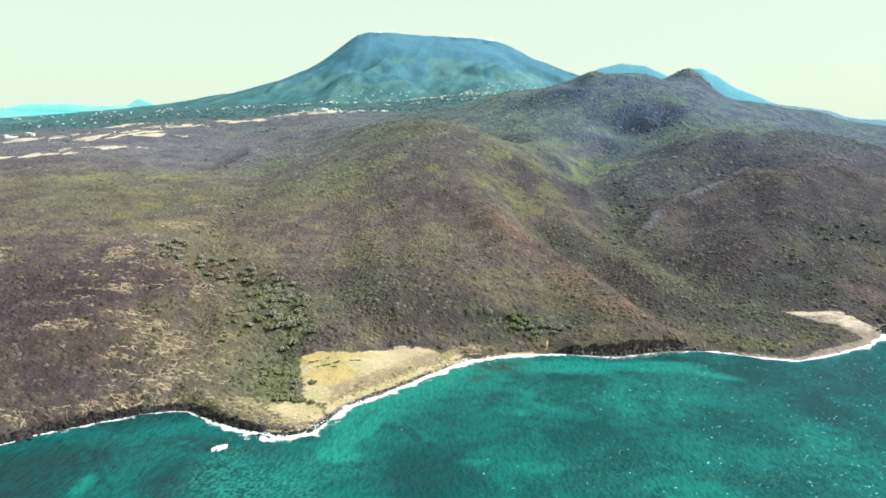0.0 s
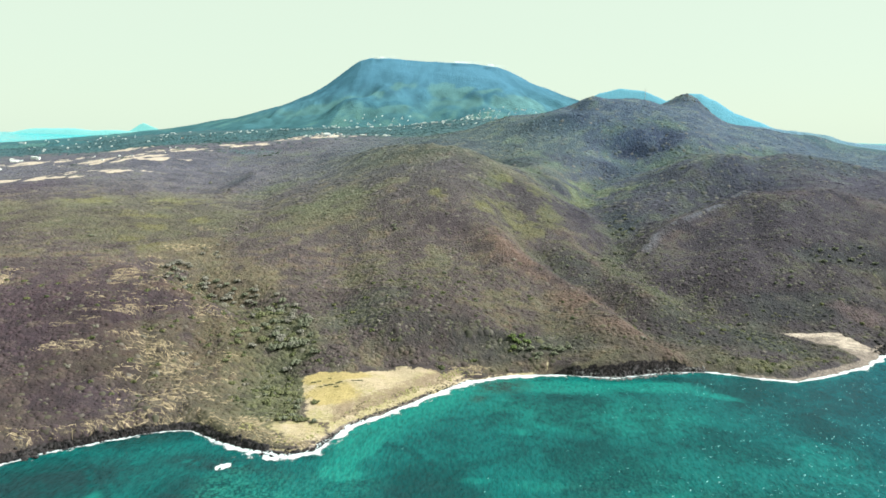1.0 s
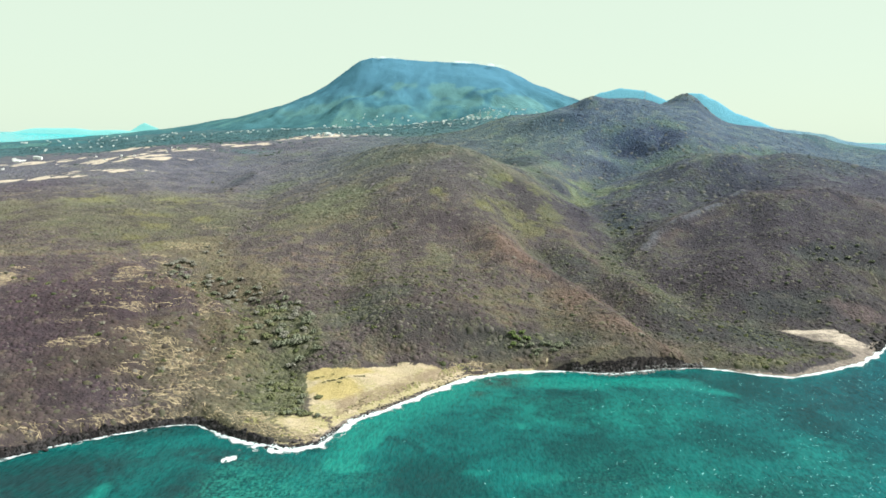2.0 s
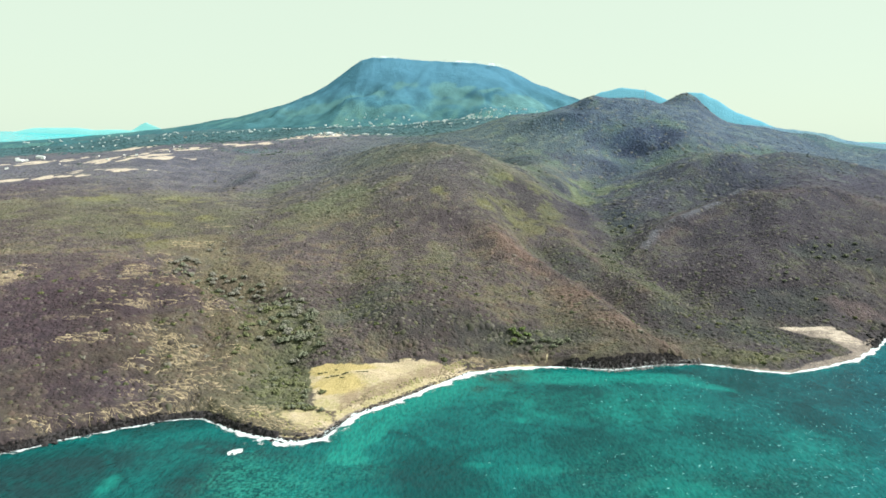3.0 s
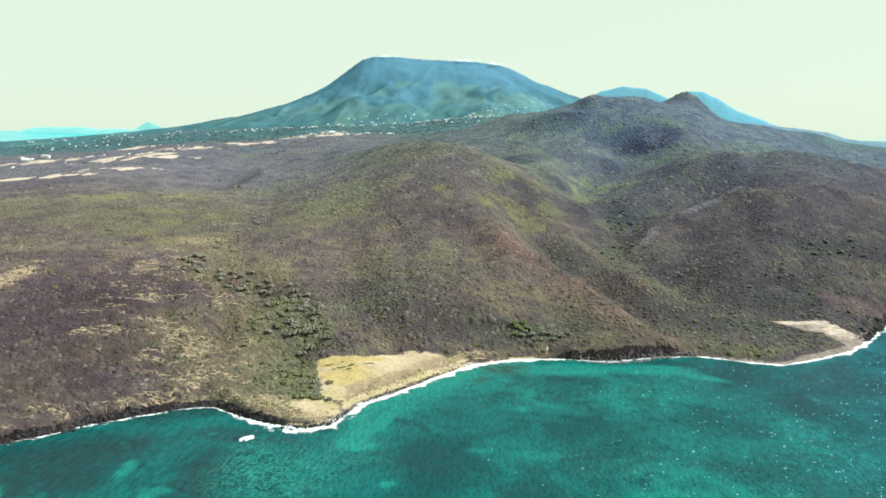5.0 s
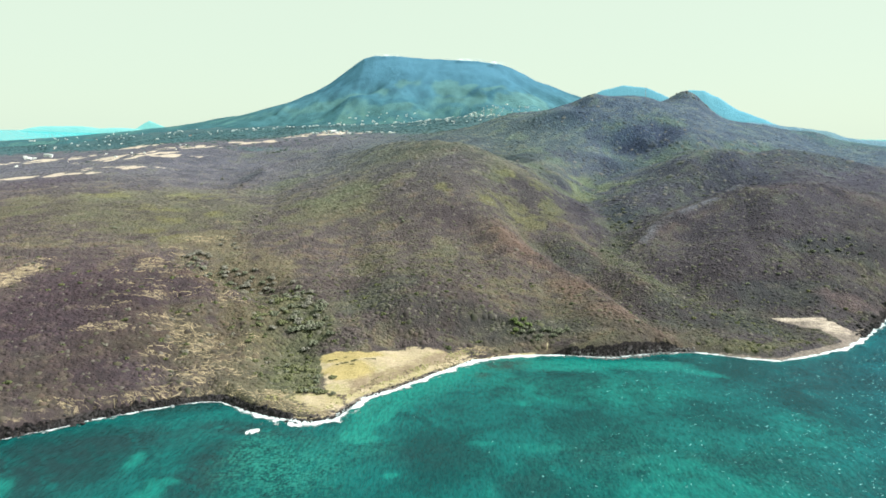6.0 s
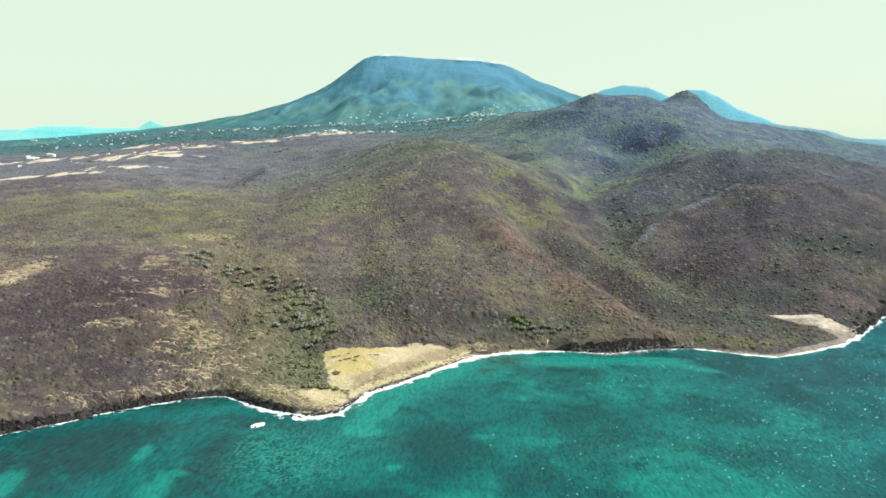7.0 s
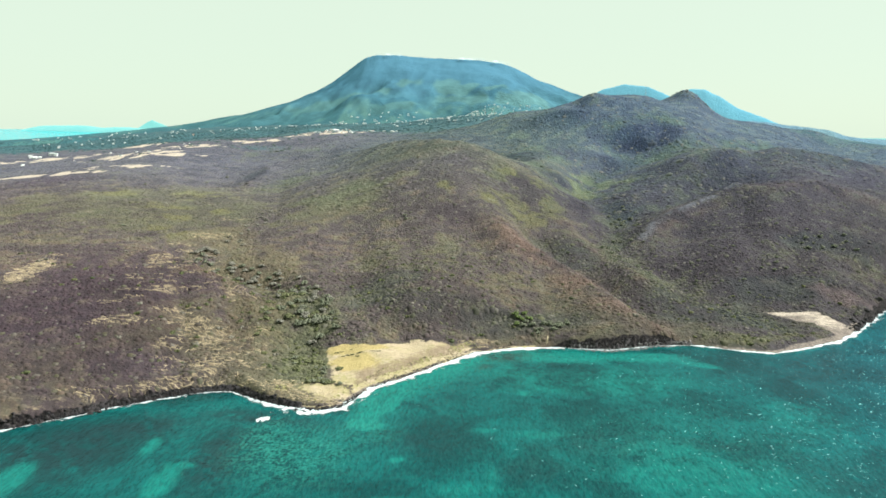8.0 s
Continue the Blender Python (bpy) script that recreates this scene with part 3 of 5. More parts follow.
def tone(x, y, green, lime):
    """Colour of the plants that cover the slopes by zone, haze and shade included."""
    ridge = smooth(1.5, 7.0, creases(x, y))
    purple = np.zeros(np.shape(x))
    for k in PURPLE + ((265, 560, 60, 70, 0), (420, 760, 120, 80, 0)):
        purple = np.maximum(purple, blob(x, y, *k))
    plain_far = smooth(20, -300, x) * smooth(820, 980, y) * (1 - smooth(1650, 2000, y))
    brown = np.maximum(ridge * 0.8, np.clip(1.4 - near_line(x, y, [(46, 621), (69, 579), (105, 550), (118, 500), (128, 452)]) / 18, 0, 1))
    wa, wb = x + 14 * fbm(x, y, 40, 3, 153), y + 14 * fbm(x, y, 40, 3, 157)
    shade_thicket = np.zeros(np.shape(x))
    for k in SHADE_AND_THICKETS:
        shade_thicket = np.maximum(shade_thicket, blob(wa, wb, *k))
    w1, w2 = fbm(x, y, 120, 4, 85), fbm(x, y, 30, 3, 87)
    w3, w4 = fbm(x, y, 11, 2, 89), fbm(x, y, 4.5, 2, 91)
    c = np.ones((*np.shape(x), 3)) * np.array([0.106, 0.087, 0.070])

    def lay(mask, colour):
        nonlocal c
        m = np.clip(mask, 0, 1)[..., None]
        c = c * (1 - m) + np.array(colour) * m

    lay(smooth(-0.2, 0.4, w1 + 0.4 * w3 + 0.3 * w2) * 0.85, (0.110, 0.102, 0.052))
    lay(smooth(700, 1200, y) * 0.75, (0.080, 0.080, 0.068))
    lay(smooth(0.05, 0.4, w3 + 0.5 * w2) * 0.55, (0.148, 0.108, 0.064))
    lay(plain_far * (0.75 + 0.4 * w2), (0.114, 0.101, 0.080))
    lay(purple * (0.85 + 0.35 * w2 + 0.25 * w3), (0.079, 0.062, 0.056))
    lay(smooth(0.1, 0.8, blob(x, y, -350, 740, 150, 140, 0) + 0.5 * w2 + 0.3 * w3) * 0.6, (0.116, 0.108, 0.058))
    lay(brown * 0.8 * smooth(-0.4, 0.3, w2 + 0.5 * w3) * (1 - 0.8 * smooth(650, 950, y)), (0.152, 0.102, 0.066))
    lay(smooth(0.15, 0.95, green + 0.5 * w2 + 0.3 * w1 + 0.4 * w3) * 0.8 * (1 - 0.7 * purple), (0.080, 0.089, 0.042))
    lay(smooth(0.25, 1.05, lime * (1.0 + 0.8 * w2 + 0.8 * w3 + 0.5 * w4)) * 0.64, (0.160, 0.150, 0.050))
    bank = np.maximum.reduce([blob(x, y, -128, 432, 16, 50, 0), blob(x, y, -92, 352, 14, 26, 0)])
    lay(smooth(0.1, 0.8, bank + 0.4 * w3 + 0.4 * w4) * 0.7, (0.120, 0.128, 0.056))
    grassy = np.maximum.reduce([blob(x, y, -175, 520, 45, 50, 0), blob(x, y, -140, 425, 24, 40, 0), blob(x, y, -222, 610, 34, 44, 0)])
    lay(smooth(0.15, 0.9, grassy + 0.5 * w2 + 0.5 * w3) * 0.7, (0.150, 0.128, 0.064))
    # shade laid into the plant colour, strongest in the hilltop hollow
    lay(smooth(0.15, 0.7, shade_thicket + 0.15 * w3) * (0.45 + 0.4 * blob(x, y, 326, 1072, 90, 70, 0)), (0.044, 0.044, 0.048))
    lay(smooth(0.1, 0.5, w4 + 0.5 * w3) * 0.45 * (1 - 0.75 * purple) * (1 - 0.6 * smooth(500, 900, y)), (0.112, 0.108, 0.062))
    lay(smooth(0.15, 0.5, -w4 + 0.4 * w2) * 0.32 * (1 - smooth(450, 800, y)), (0.052, 0.050, 0.042))
    # dark bushes, and on the far ridges shaded slopes painted in the same tone
    bushy = np.zeros(np.shape(x))
    for k in ((215, 790, 26, 34, 0), (538, 905, 70, 30, 0), (400, 599, 30, 24, 0), (263, 996, 30, 26, 0), (179, 1155, 50, 36, 0), (101, 1001, 40, 14, 0), (350, 607, 30, 14, 0), (-320, 1042, 20, 60, 0),
              (30, 425, 90, 16, 5), (190, 470, 60, 30, -20), (120, 590, 24, 50, 0), (-20, 440, 60, 16, 0), (290, 520, 60, 24, 0), (-60, 480, 40, 24, 0)):
        bushy = np.maximum(bushy, blob(x, y, *k))
    lay(smooth(0.1, 0.9, bushy + 0.7 * w2 + 0.4 * w3 - 0.12) * 0.62, (0.054, 0.058, 0.046))
    spur = np.clip(1.5 - near_line(x, y, [(40, 640), (58, 600), (75, 572), (105, 545), (118, 500), (128, 455), (140, 432)]) / (22 + 8 * w2), 0, 1)
    lay(spur * (0.5 + 0.4 * w2 + 0.3 * w3), (0.150, 0.104, 0.070))
    lay(smooth(0.2, 0.9, blob(x, y, 334, 502, 26, 14, -15) + 0.5 * w3) * 0.8, (0.185, 0.130, 0.098))
    crest = np.clip(1.3 - near_line(x, y, [(338, 748), (292, 728), (261, 708), (225, 688), (205, 660)]) / 8, 0, 1)
    lay(crest * smooth(-0.6, 0.2, w3 + w2) * 0.85, (0.180, 0.165, 0.130))
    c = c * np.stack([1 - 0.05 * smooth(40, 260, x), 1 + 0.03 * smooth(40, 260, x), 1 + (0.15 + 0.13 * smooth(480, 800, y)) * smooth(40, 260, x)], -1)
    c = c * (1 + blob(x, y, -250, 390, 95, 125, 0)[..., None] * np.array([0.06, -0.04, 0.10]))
    dry = smooth(500, 1250, y)[..., None]  # distance haze put into the colour: the far slopes turn greyer and bluer
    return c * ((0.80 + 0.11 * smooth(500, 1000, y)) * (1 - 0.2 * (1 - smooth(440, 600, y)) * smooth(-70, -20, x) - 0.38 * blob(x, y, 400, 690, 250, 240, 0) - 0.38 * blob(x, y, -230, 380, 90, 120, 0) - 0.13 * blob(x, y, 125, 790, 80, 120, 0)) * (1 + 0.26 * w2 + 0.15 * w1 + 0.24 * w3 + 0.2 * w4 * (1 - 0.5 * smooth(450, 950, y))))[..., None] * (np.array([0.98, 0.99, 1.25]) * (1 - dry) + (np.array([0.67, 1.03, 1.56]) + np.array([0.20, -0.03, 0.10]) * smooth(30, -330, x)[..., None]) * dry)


def sheet(name, xs, ys, zs, material, masks=None):
    """A grid of quads from three arrays of one shape, with masks stored per point."""
    rows, cols = xs.shape
    me = bpy.data.meshes.new(name)
    idx = np.arange(rows * cols).reshape(rows, cols)
    quads = np.stack([idx[:-1, :-1], idx[:-1, 1:], idx[1:, 1:], idx[1:, :-1]], -1).reshape(-1, 4)
    fill(me, np.stack([xs, ys, zs], -1).reshape(-1, 3), quads)
    me.materials.append(material)
    for key, three in (masks or {}).items():
        at = me.color_attributes.new(key, "FLOAT_COLOR", "POINT")
        data = np.ones((rows * cols, 4), np.float32)
        for k, m in enumerate(three):
            data[:, k] = np.asarray(m).ravel()
        at.data.foreach_set("color", data.ravel())
    me.shade_smooth()
    return new(name, me)


def fill(me, verts, faces):
    """Vertices and faces that all have one number of corners, from arrays."""
    faces = np.asarray(faces, np.int32)
    me.vertices.add(len(verts))
    me.vertices.foreach_set("co", np.asarray(verts, np.float32).ravel())
    me.loops.add(faces.size)
    me.loops.foreach_set("vertex_index", faces.ravel())
    me.polygons.add(len(faces))
    me.polygons.foreach_set("loop_start", np.arange(0, faces.size, faces.shape[1], dtype=np.int32))
    me.update(calc_edges=True)


# ---- the ground, one sheet ----
u = np.concatenate([np.linspace(-3.2, -0.82, 30)[:-1], np.linspace(-0.82, 0.82, 600), np.linspace(0.82, 3.2, 30)[1:]])
near = 240 * np.exp(np.arange(0, math.log(1500 / 240), 0.0058))
far_rows = 1500 * np.exp(np.arange(0.0, math.log(3640 / 1500), 0.012))
Y = np.concatenate([np.linspace(-700, 235, 24), near, far_rows])
GY, U = np.meshgrid(Y, u, indexing="ij")
GX = U * (np.maximum(GY, 235) + 70)
GZ = land(GX, GY)
g_green, g_straw, g_sand, g_rock, g_wood, g_strip, g_lime = cover(GX, GY)
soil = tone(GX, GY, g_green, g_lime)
g_d = inland(GX, GY)
f_gold = np.maximum(np.maximum(blob(GX, GY, -64, 378, 22, 10, 0), 0.3 * blob(GX, GY, -76, 309, 18, 8, 0)), blob(GX, GY, -62, 352, 16, 16, 0))
f_pale = np.maximum.reduce([0.85 * blob(GX, GY, -26, 388, 24, 7, 8), 0.8 * blob(GX, GY, -40, 372, 22, 3, 8), blob(GX, GY, -75, 335, 7, 12, 0), 0.9 * blob(GX, GY, 14, 386, 34, 7, 20), 0.55 * blob(GX, GY, -30, 372, 30, 14, 30), 0.7 * blob(GX, GY, 277, 474, 26, 6, -8), 0.65 * blob(GX, GY, 294, 461, 14, 15, 0), 0.8 * smooth(850, 900, GY)])
f_scruff = np.maximum.reduce([0.65 * smooth(7, 9, g_d) * (1 - smooth(14, 30, g_d)) * smooth(-62, -54, GX) * (1 - smooth(20, 30, GX)), 0.75 * blob(GX, GY, 0, 396, 16, 8, 0), 0.7 * blob(GX, GY, 18, 397, 20, 5, 0), 0.45 * blob(GX, GY, -36, 350, 16, 9, 40), 0.5 * blob(GX, GY, -52, 334, 10, 9, 40)])
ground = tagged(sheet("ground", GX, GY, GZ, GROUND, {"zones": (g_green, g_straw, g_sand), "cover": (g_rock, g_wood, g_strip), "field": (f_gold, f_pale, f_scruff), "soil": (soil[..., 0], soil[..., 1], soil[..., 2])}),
                "dry scrub-covered volcanic hillside sloping down to the sea", "hillside", kind="structure")

GRID_Y, GRID_U = Y, u


def on_ground(x, y):
    """The height of the ground sheet itself."""
    r = np.interp(y, GRID_Y, np.arange(len(GRID_Y)))
    c = np.interp(x / (np.maximum(y, 235) + 70), GRID_U, np.arange(len(GRID_U)))
    r0, c0 = np.minimum(r.astype(int), len(GRID_Y) - 2), np.minimum(c.astype(int), len(GRID_U) - 2)
    fr, fc = r - r0, c - c0
    return (GZ[r0, c0] * (1 - fc) + GZ[r0, c0 + 1] * fc) * (1 - fr) + (GZ[r0 + 1, c0] * (1 - fc) + GZ[r0 + 1, c0 + 1] * fc) * fr


# ---- the sea ----
ring = np.concatenate([np.linspace(0, 230, 12), np.linspace(236, 520, 90), np.geomspace(540, 5700, 40)])
turn = np.radians(np.concatenate([np.linspace(-50, 50, 260), np.linspace(50, 310, 60)[1:]]))
RR, TT = np.meshgrid(ring, turn, indexing="ij")
WX, WY = RR * np.sin(TT), RR * np.cos(TT)
WZ = 117 * (np.maximum(RR - 1800, 0) / 3800) ** 1.2  # the far sea is drawn nearer, so it rises to keep the horizon at eye height
wd = inland(WX, WY)
SANDY = ((-124, 210, 8, 20, 0), (-143, 244, 5, 12, 0), (-122, 226, 10, 4, 0), (-190, 210, 11, 23, 0), (-45, 271, 10, 8, -20), (-33, 298, 5, 14, -15), (-42, 284, 6, 14, -15), (125, 380, 40, 12, 0), (163, 366, 18, 6, -25), (76, 378, 45, 14, 0), (42, 314, 7, 3, -35), (-25, 234, 4, 3, 0), (18, 232, 4, 3, 0))
PALE_BED = ((113, 222, 60, 24, 0), (102, 246, 32, 15, 0), (187, 286, 30, 33, 0), (36, 348, 30, 22, 0), (45, 262, 17, 7, 0), (12, 208, 30, 9, 0), (14, 266, 12, 4, 0), (85, 335, 80, 34, 0))
DARK_BED = ((-184, 237, 34, 28, 0), (-106, 236, 13, 28, 0), (-172, 257, 41, 17, 20), (71, 253, 30, 11, 0), (35, 228, 15, 10, 0), (117, 256, 8, 4, 0), (130, 252, 12, 4, -15), (168, 221, 23, 20, 0), (222, 355, 55, 30, 20), (-93, 276, 35, 7, -10), (-11, 254, 25, 13, 0))
shoal = np.clip(1 + wd / (22 + 22 * smooth(-60, -40, WX) * (1 - smooth(40, 90, WX))), 0, 1) * (0.5 + 0.35 * smooth(-62, -45, WX) * (1 - smooth(30, 80, WX))) * (WX > -60)
for b in SANDY:
    shoal = np.maximum(shoal, (0.7 + 0.2 * smooth(0, -30, WX) - 0.25 * smooth(-60, -110, WX)) * blob(WX, WY, *b))
for b in PALE_BED:
    shoal = np.maximum(shoal, 0.47 * blob(WX, WY, *b))
deep = np.zeros_like(shoal)
for b in DARK_BED:
    deep = np.maximum(deep, (0.5 + 0.5 * smooth(-60, -110, WX)) * blob(WX, WY, *b))
deep = deep * (1 - 0.85 * smooth(0.35, 0.6, shoal))
speckled = np.maximum.reduce([blob(WX, WY, -91, 252, 12, 20, 0), blob(WX, WY, -74, 240, 26, 24, 0), 0.6 * blob(WX, WY, -46, 262, 17, 14, 0), 0.3 * blob(WX, WY, 120, 250, 90, 40, 0)])
weedy = np.maximum.reduce([1.0 * blob(WX, WY, 36, 378, 15, 9, 15), 0.7 * blob(WX, WY, 22, 358, 6, 5, 30), 0.5 * blob(WX, WY, -146, 300, 15, 5, 25), 0.55 * blob(WX, WY, -163, 292, 9, 3, 25)])
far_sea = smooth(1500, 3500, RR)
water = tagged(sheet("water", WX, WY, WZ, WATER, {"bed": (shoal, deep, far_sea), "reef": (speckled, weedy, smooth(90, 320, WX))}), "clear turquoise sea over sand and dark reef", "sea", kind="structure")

# ---- far mountains and islands ----
VX, VY = np.meshgrid(np.linspace(-3300, 2000, 420), np.linspace(2500, 4790, 200), indexing="xy")
VZ = volcano_height(VX, VY)


def volcano_cover(x, y, z):
    """Forest above, meadows and woods on the lower spurs, all tinted by haze."""
    n1, n2, n3 = fbm(x, y * 0.4, 260, 4, 161), fbm(x, y * 0.28, 70, 3, 163), fbm(x, y * 0.22, 24, 2, 165)
    wx, wy = x + 60 * fbm(x, y * 0.4, 110, 3, 167), y + 170 * fbm(x, y * 0.4, 110, 3, 169)
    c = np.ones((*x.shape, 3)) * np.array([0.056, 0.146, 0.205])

    def lay(mask, colour):
        nonlocal c
        m = np.clip(mask, 0, 1)[..., None]
        c = c * (1 - m) + np.array(colour) * m

    lay(smooth(430, 250, z + 60 * n1) * 0.85, (0.058, 0.146, 0.178))
    meadow = np.zeros(x.shape)
    for k in MEADOWS:
        meadow = np.maximum(meadow, blob(wx, wy, *k))
    lay(smooth(0.32, 0.72, meadow + 0.4 * n2 + 0.3 * n1) * 0.75, (0.086, 0.180, 0.178))
    wood = np.zeros(x.shape)
    for k in WOODS:
        wood = np.maximum(wood, blob(wx, wy, *k))
    lay(smooth(0.2, 0.8, wood + 0.2 * n2) * 0.8, (0.036, 0.108, 0.150))
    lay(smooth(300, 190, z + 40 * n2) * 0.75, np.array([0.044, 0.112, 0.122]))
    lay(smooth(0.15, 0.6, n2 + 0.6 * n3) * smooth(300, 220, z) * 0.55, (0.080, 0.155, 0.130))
    # haze painted on: bluer and paler towards the top
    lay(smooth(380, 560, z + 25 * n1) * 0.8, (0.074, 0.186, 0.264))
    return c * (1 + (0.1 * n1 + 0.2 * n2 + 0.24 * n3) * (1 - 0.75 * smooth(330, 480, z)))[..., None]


MEADOWS = ((-280, 3352, 180, 140, 20), (-238, 3796, 80, 80, 0), (-459, 3675, 130, 100, 20), (-685, 3574, 190, 100, 10), (29, 3720, 130, 110, 0), (86, 3500, 140, 130, -20), (-68, 3243, 80, 100, 0), (311, 3411, 120, 110, -20), (445, 3587, 80, 120, -30), (480, 3398, 110, 90, 0), (182, 3126, 170, 70, 0), (269, 3631, 62, 80, -30), (20, 2800, 300, 140, 0))
WOODS = ((-318, 3465, 180, 60, 18), (-348, 2973, 300, 120, 0), (-747, 3076, 260, 140, 0), (-139, 3326, 36, 130, 0), (263, 3536, 26, 150, -25), (26, 3218, 90, 40, 0), (-1300, 3100, 400, 160, 0))
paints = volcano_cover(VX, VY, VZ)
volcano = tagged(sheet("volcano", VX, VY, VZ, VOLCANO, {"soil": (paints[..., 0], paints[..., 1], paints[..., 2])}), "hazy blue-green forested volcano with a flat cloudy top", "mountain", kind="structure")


def cloud_bank(x0, x1, label, seed):
    """A ragged bank of mist that lies along the volcano's rim."""
    a, b = np.meshgrid(np.linspace(0, 1, 90), np.linspace(-1, 1, 24), indexing="xy")
    px, py = x0 + (x1 - x0) * a, 4255 + 55 * b
    rise = 3 + 7 * (1 - b**2) * (0.2 + value_noise(px / 45, py / 90, seed)) + 5 * value_noise(px / 14, py / 30, seed + 1)
    pz = np.maximum(volcano_height(px, py), volcano_height(px, py + 45)) - 5 + rise
    lace = smooth(0, 0.18, a) * smooth(1, 0.82, a) * (1 - b**2) * (0.1 + 0.95 * value_noise(px / 35, py / 60, seed + 2))
    return tagged(sheet("cloud", px, py, pz, CLOUD, {"lace": (lace, lace, lace)}), label, "cloud", kind="stuff")


def range_of_hills(name, y, xs, zs, material, label, depth=260, rough=8, ribs=40):
    top = np.linspace(xs[0], xs[-1], 160)
    rows = np.linspace(-1, 1, 40)
    HX, HV = np.meshgrid(top, rows, indexing="xy")
    HY = y + HV * depth
    crest = np.interp(HX, xs, zs) + rough * fbm(HX, HY, 90, 3, 71)
    HZ = -20 + (crest + 20) * (1 - np.abs(HV) ** 1.5) - (1 - np.abs(HV)) * np.abs(HV) * 4 * np.abs(fbm(HX / 60, HY / 200, 1.0, 3, 73)) * ribs
    return tagged(sheet(name, HX, HY, HZ, material), label, "mountain", kind="structure")


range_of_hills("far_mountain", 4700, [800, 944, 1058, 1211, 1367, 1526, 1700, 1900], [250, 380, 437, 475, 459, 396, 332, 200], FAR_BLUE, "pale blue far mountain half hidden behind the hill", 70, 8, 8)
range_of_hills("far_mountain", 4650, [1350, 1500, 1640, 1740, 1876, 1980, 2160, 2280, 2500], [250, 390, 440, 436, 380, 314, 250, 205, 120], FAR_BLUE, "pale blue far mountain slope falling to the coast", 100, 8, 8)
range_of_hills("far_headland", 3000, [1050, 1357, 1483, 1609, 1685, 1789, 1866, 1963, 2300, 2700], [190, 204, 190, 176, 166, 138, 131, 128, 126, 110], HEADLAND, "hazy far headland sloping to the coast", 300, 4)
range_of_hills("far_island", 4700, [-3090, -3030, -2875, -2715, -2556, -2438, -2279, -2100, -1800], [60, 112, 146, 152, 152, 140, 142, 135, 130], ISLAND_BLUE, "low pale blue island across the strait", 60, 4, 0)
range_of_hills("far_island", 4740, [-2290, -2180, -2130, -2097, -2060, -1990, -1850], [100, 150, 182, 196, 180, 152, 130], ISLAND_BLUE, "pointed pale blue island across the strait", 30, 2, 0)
cloud_bank(-500, -270, "thin white mist capping the volcano's peak", 171)
cloud_bank(-60, 420, "torn wisps of white cloud along the volcano's rim", 181)


# ---- helpers for things ----
def mesh_of(name, verts, faces, material, smooth_shade=False):
    me = bpy.data.meshes.new(name)
    fill(me, verts, faces)
    me.materials.append(material)
    if smooth_shade:
        me.shade_smooth()
    return me


def part(name, me, parent, label=""):
    ob = new(name, me)
    ob.parent = parent
    return tagged(ob, label)


def bm_mesh(name, bm, material, smooth_shade=False):
    me = bpy.data.meshes.new(name)
    bm.to_mesh(me)
    bm.free()
    me.materials.append(material)
    if smooth_shade:
        me.shade_smooth()
    return me


RNG = np.random.default_rng(7)


def domes(centres, radii, heights, rng, sides=6, skirt=-0.15):
    """Rounded uneven shrubs: a jittered dome each, with a skirt, a shoulder and a top; returns vertices and triangles."""
    n = len(centres)
    g = np.arange(sides) * 2 * np.pi / sides + rng.uniform(0, 6.3, (n, 1))
    out = []
    for level, wide, jit in ((skirt, 1.0 - 0.3 * (skirt + 0.15), 0.28), (0.62, 0.78, 0.3)):
        k = wide * rng.uniform(1 - jit, 1 + jit, (n, sides))
        h = level + rng.uniform(-0.14, 0.2, (n, sides))
        out.append(np.stack([np.cos(g) * k, np.sin(g) * k, h], -1))
    out.append(np.stack([rng.uniform(-0.3, 0.3, (n, 1)), rng.uniform(-0.3, 0.3, (n, 1)), rng.uniform(0.85, 1.15, (n, 1))], -1))
    v = np.concatenate(out, 1) * np.stack([radii, radii, heights], -1)[:, None, :] + centres[:, None, :]
    f = []
    for j in range(sides):
        k = (j + 1) % sides
        f += [(j, k, sides + k), (j, sides + k, sides + j), (sides + j, sides + k, 2 * sides)]
    f = np.array(f)[None] + (np.arange(n) * (2 * sides + 1))[:, None, None]
    return v.reshape(-1, 3), f.reshape(-1, 3), 2 * sides + 1


def paint(me, colours, each):
    """One colour for every plant of a joined mesh."""
    at = me.color_attributes.new("leaf", "FLOAT_COLOR", "POINT")
    data = np.ones((len(colours) * each, 4), np.float32)
    data[:, :3] = np.repeat(colours, each, 0)
    at.data.foreach_set("color", data.ravel())
    return me


def scatter(count, y0, y1, power, rng, spread=0.74):
    """Places strewn in the fan of land ahead, thinner with distance."""
    t = rng.uniform(0, 1, count)
    y = (y0**power + t * (y1**power - y0**power)) ** (1 / power)
    x = rng.uniform(-spread, spread, count) * (y + 60)
    return x, y


# ---- scrub on the slopes ----
def lean(v, x, y, z):
    """Tilts each plant's vertices with the slope that it grows on."""
    east, north = on_ground(x + 1.5, y) - z, on_ground(x, y + 1.5) - z
    v[..., 2] += ((v[..., 0] - x[:, None]) * east[:, None] + (v[..., 1] - y[:, None]) * north[:, None]) / 1.5
    return v.reshape(-1, 3)


def scrub(name, x, y, r, tall, colours, label, sides):
    z = on_ground(x, y)
    v, f, each = domes(np.stack([x, y, z], -1), r, r * tall, RNG, sides, -0.7)
    v = lean(v.reshape(len(x), each, 3), x, y, z)
    return tagged(new(name, paint(mesh_of(name, v, f, SCRUB, True), colours, each)), label, "scrub", kind="stuff")


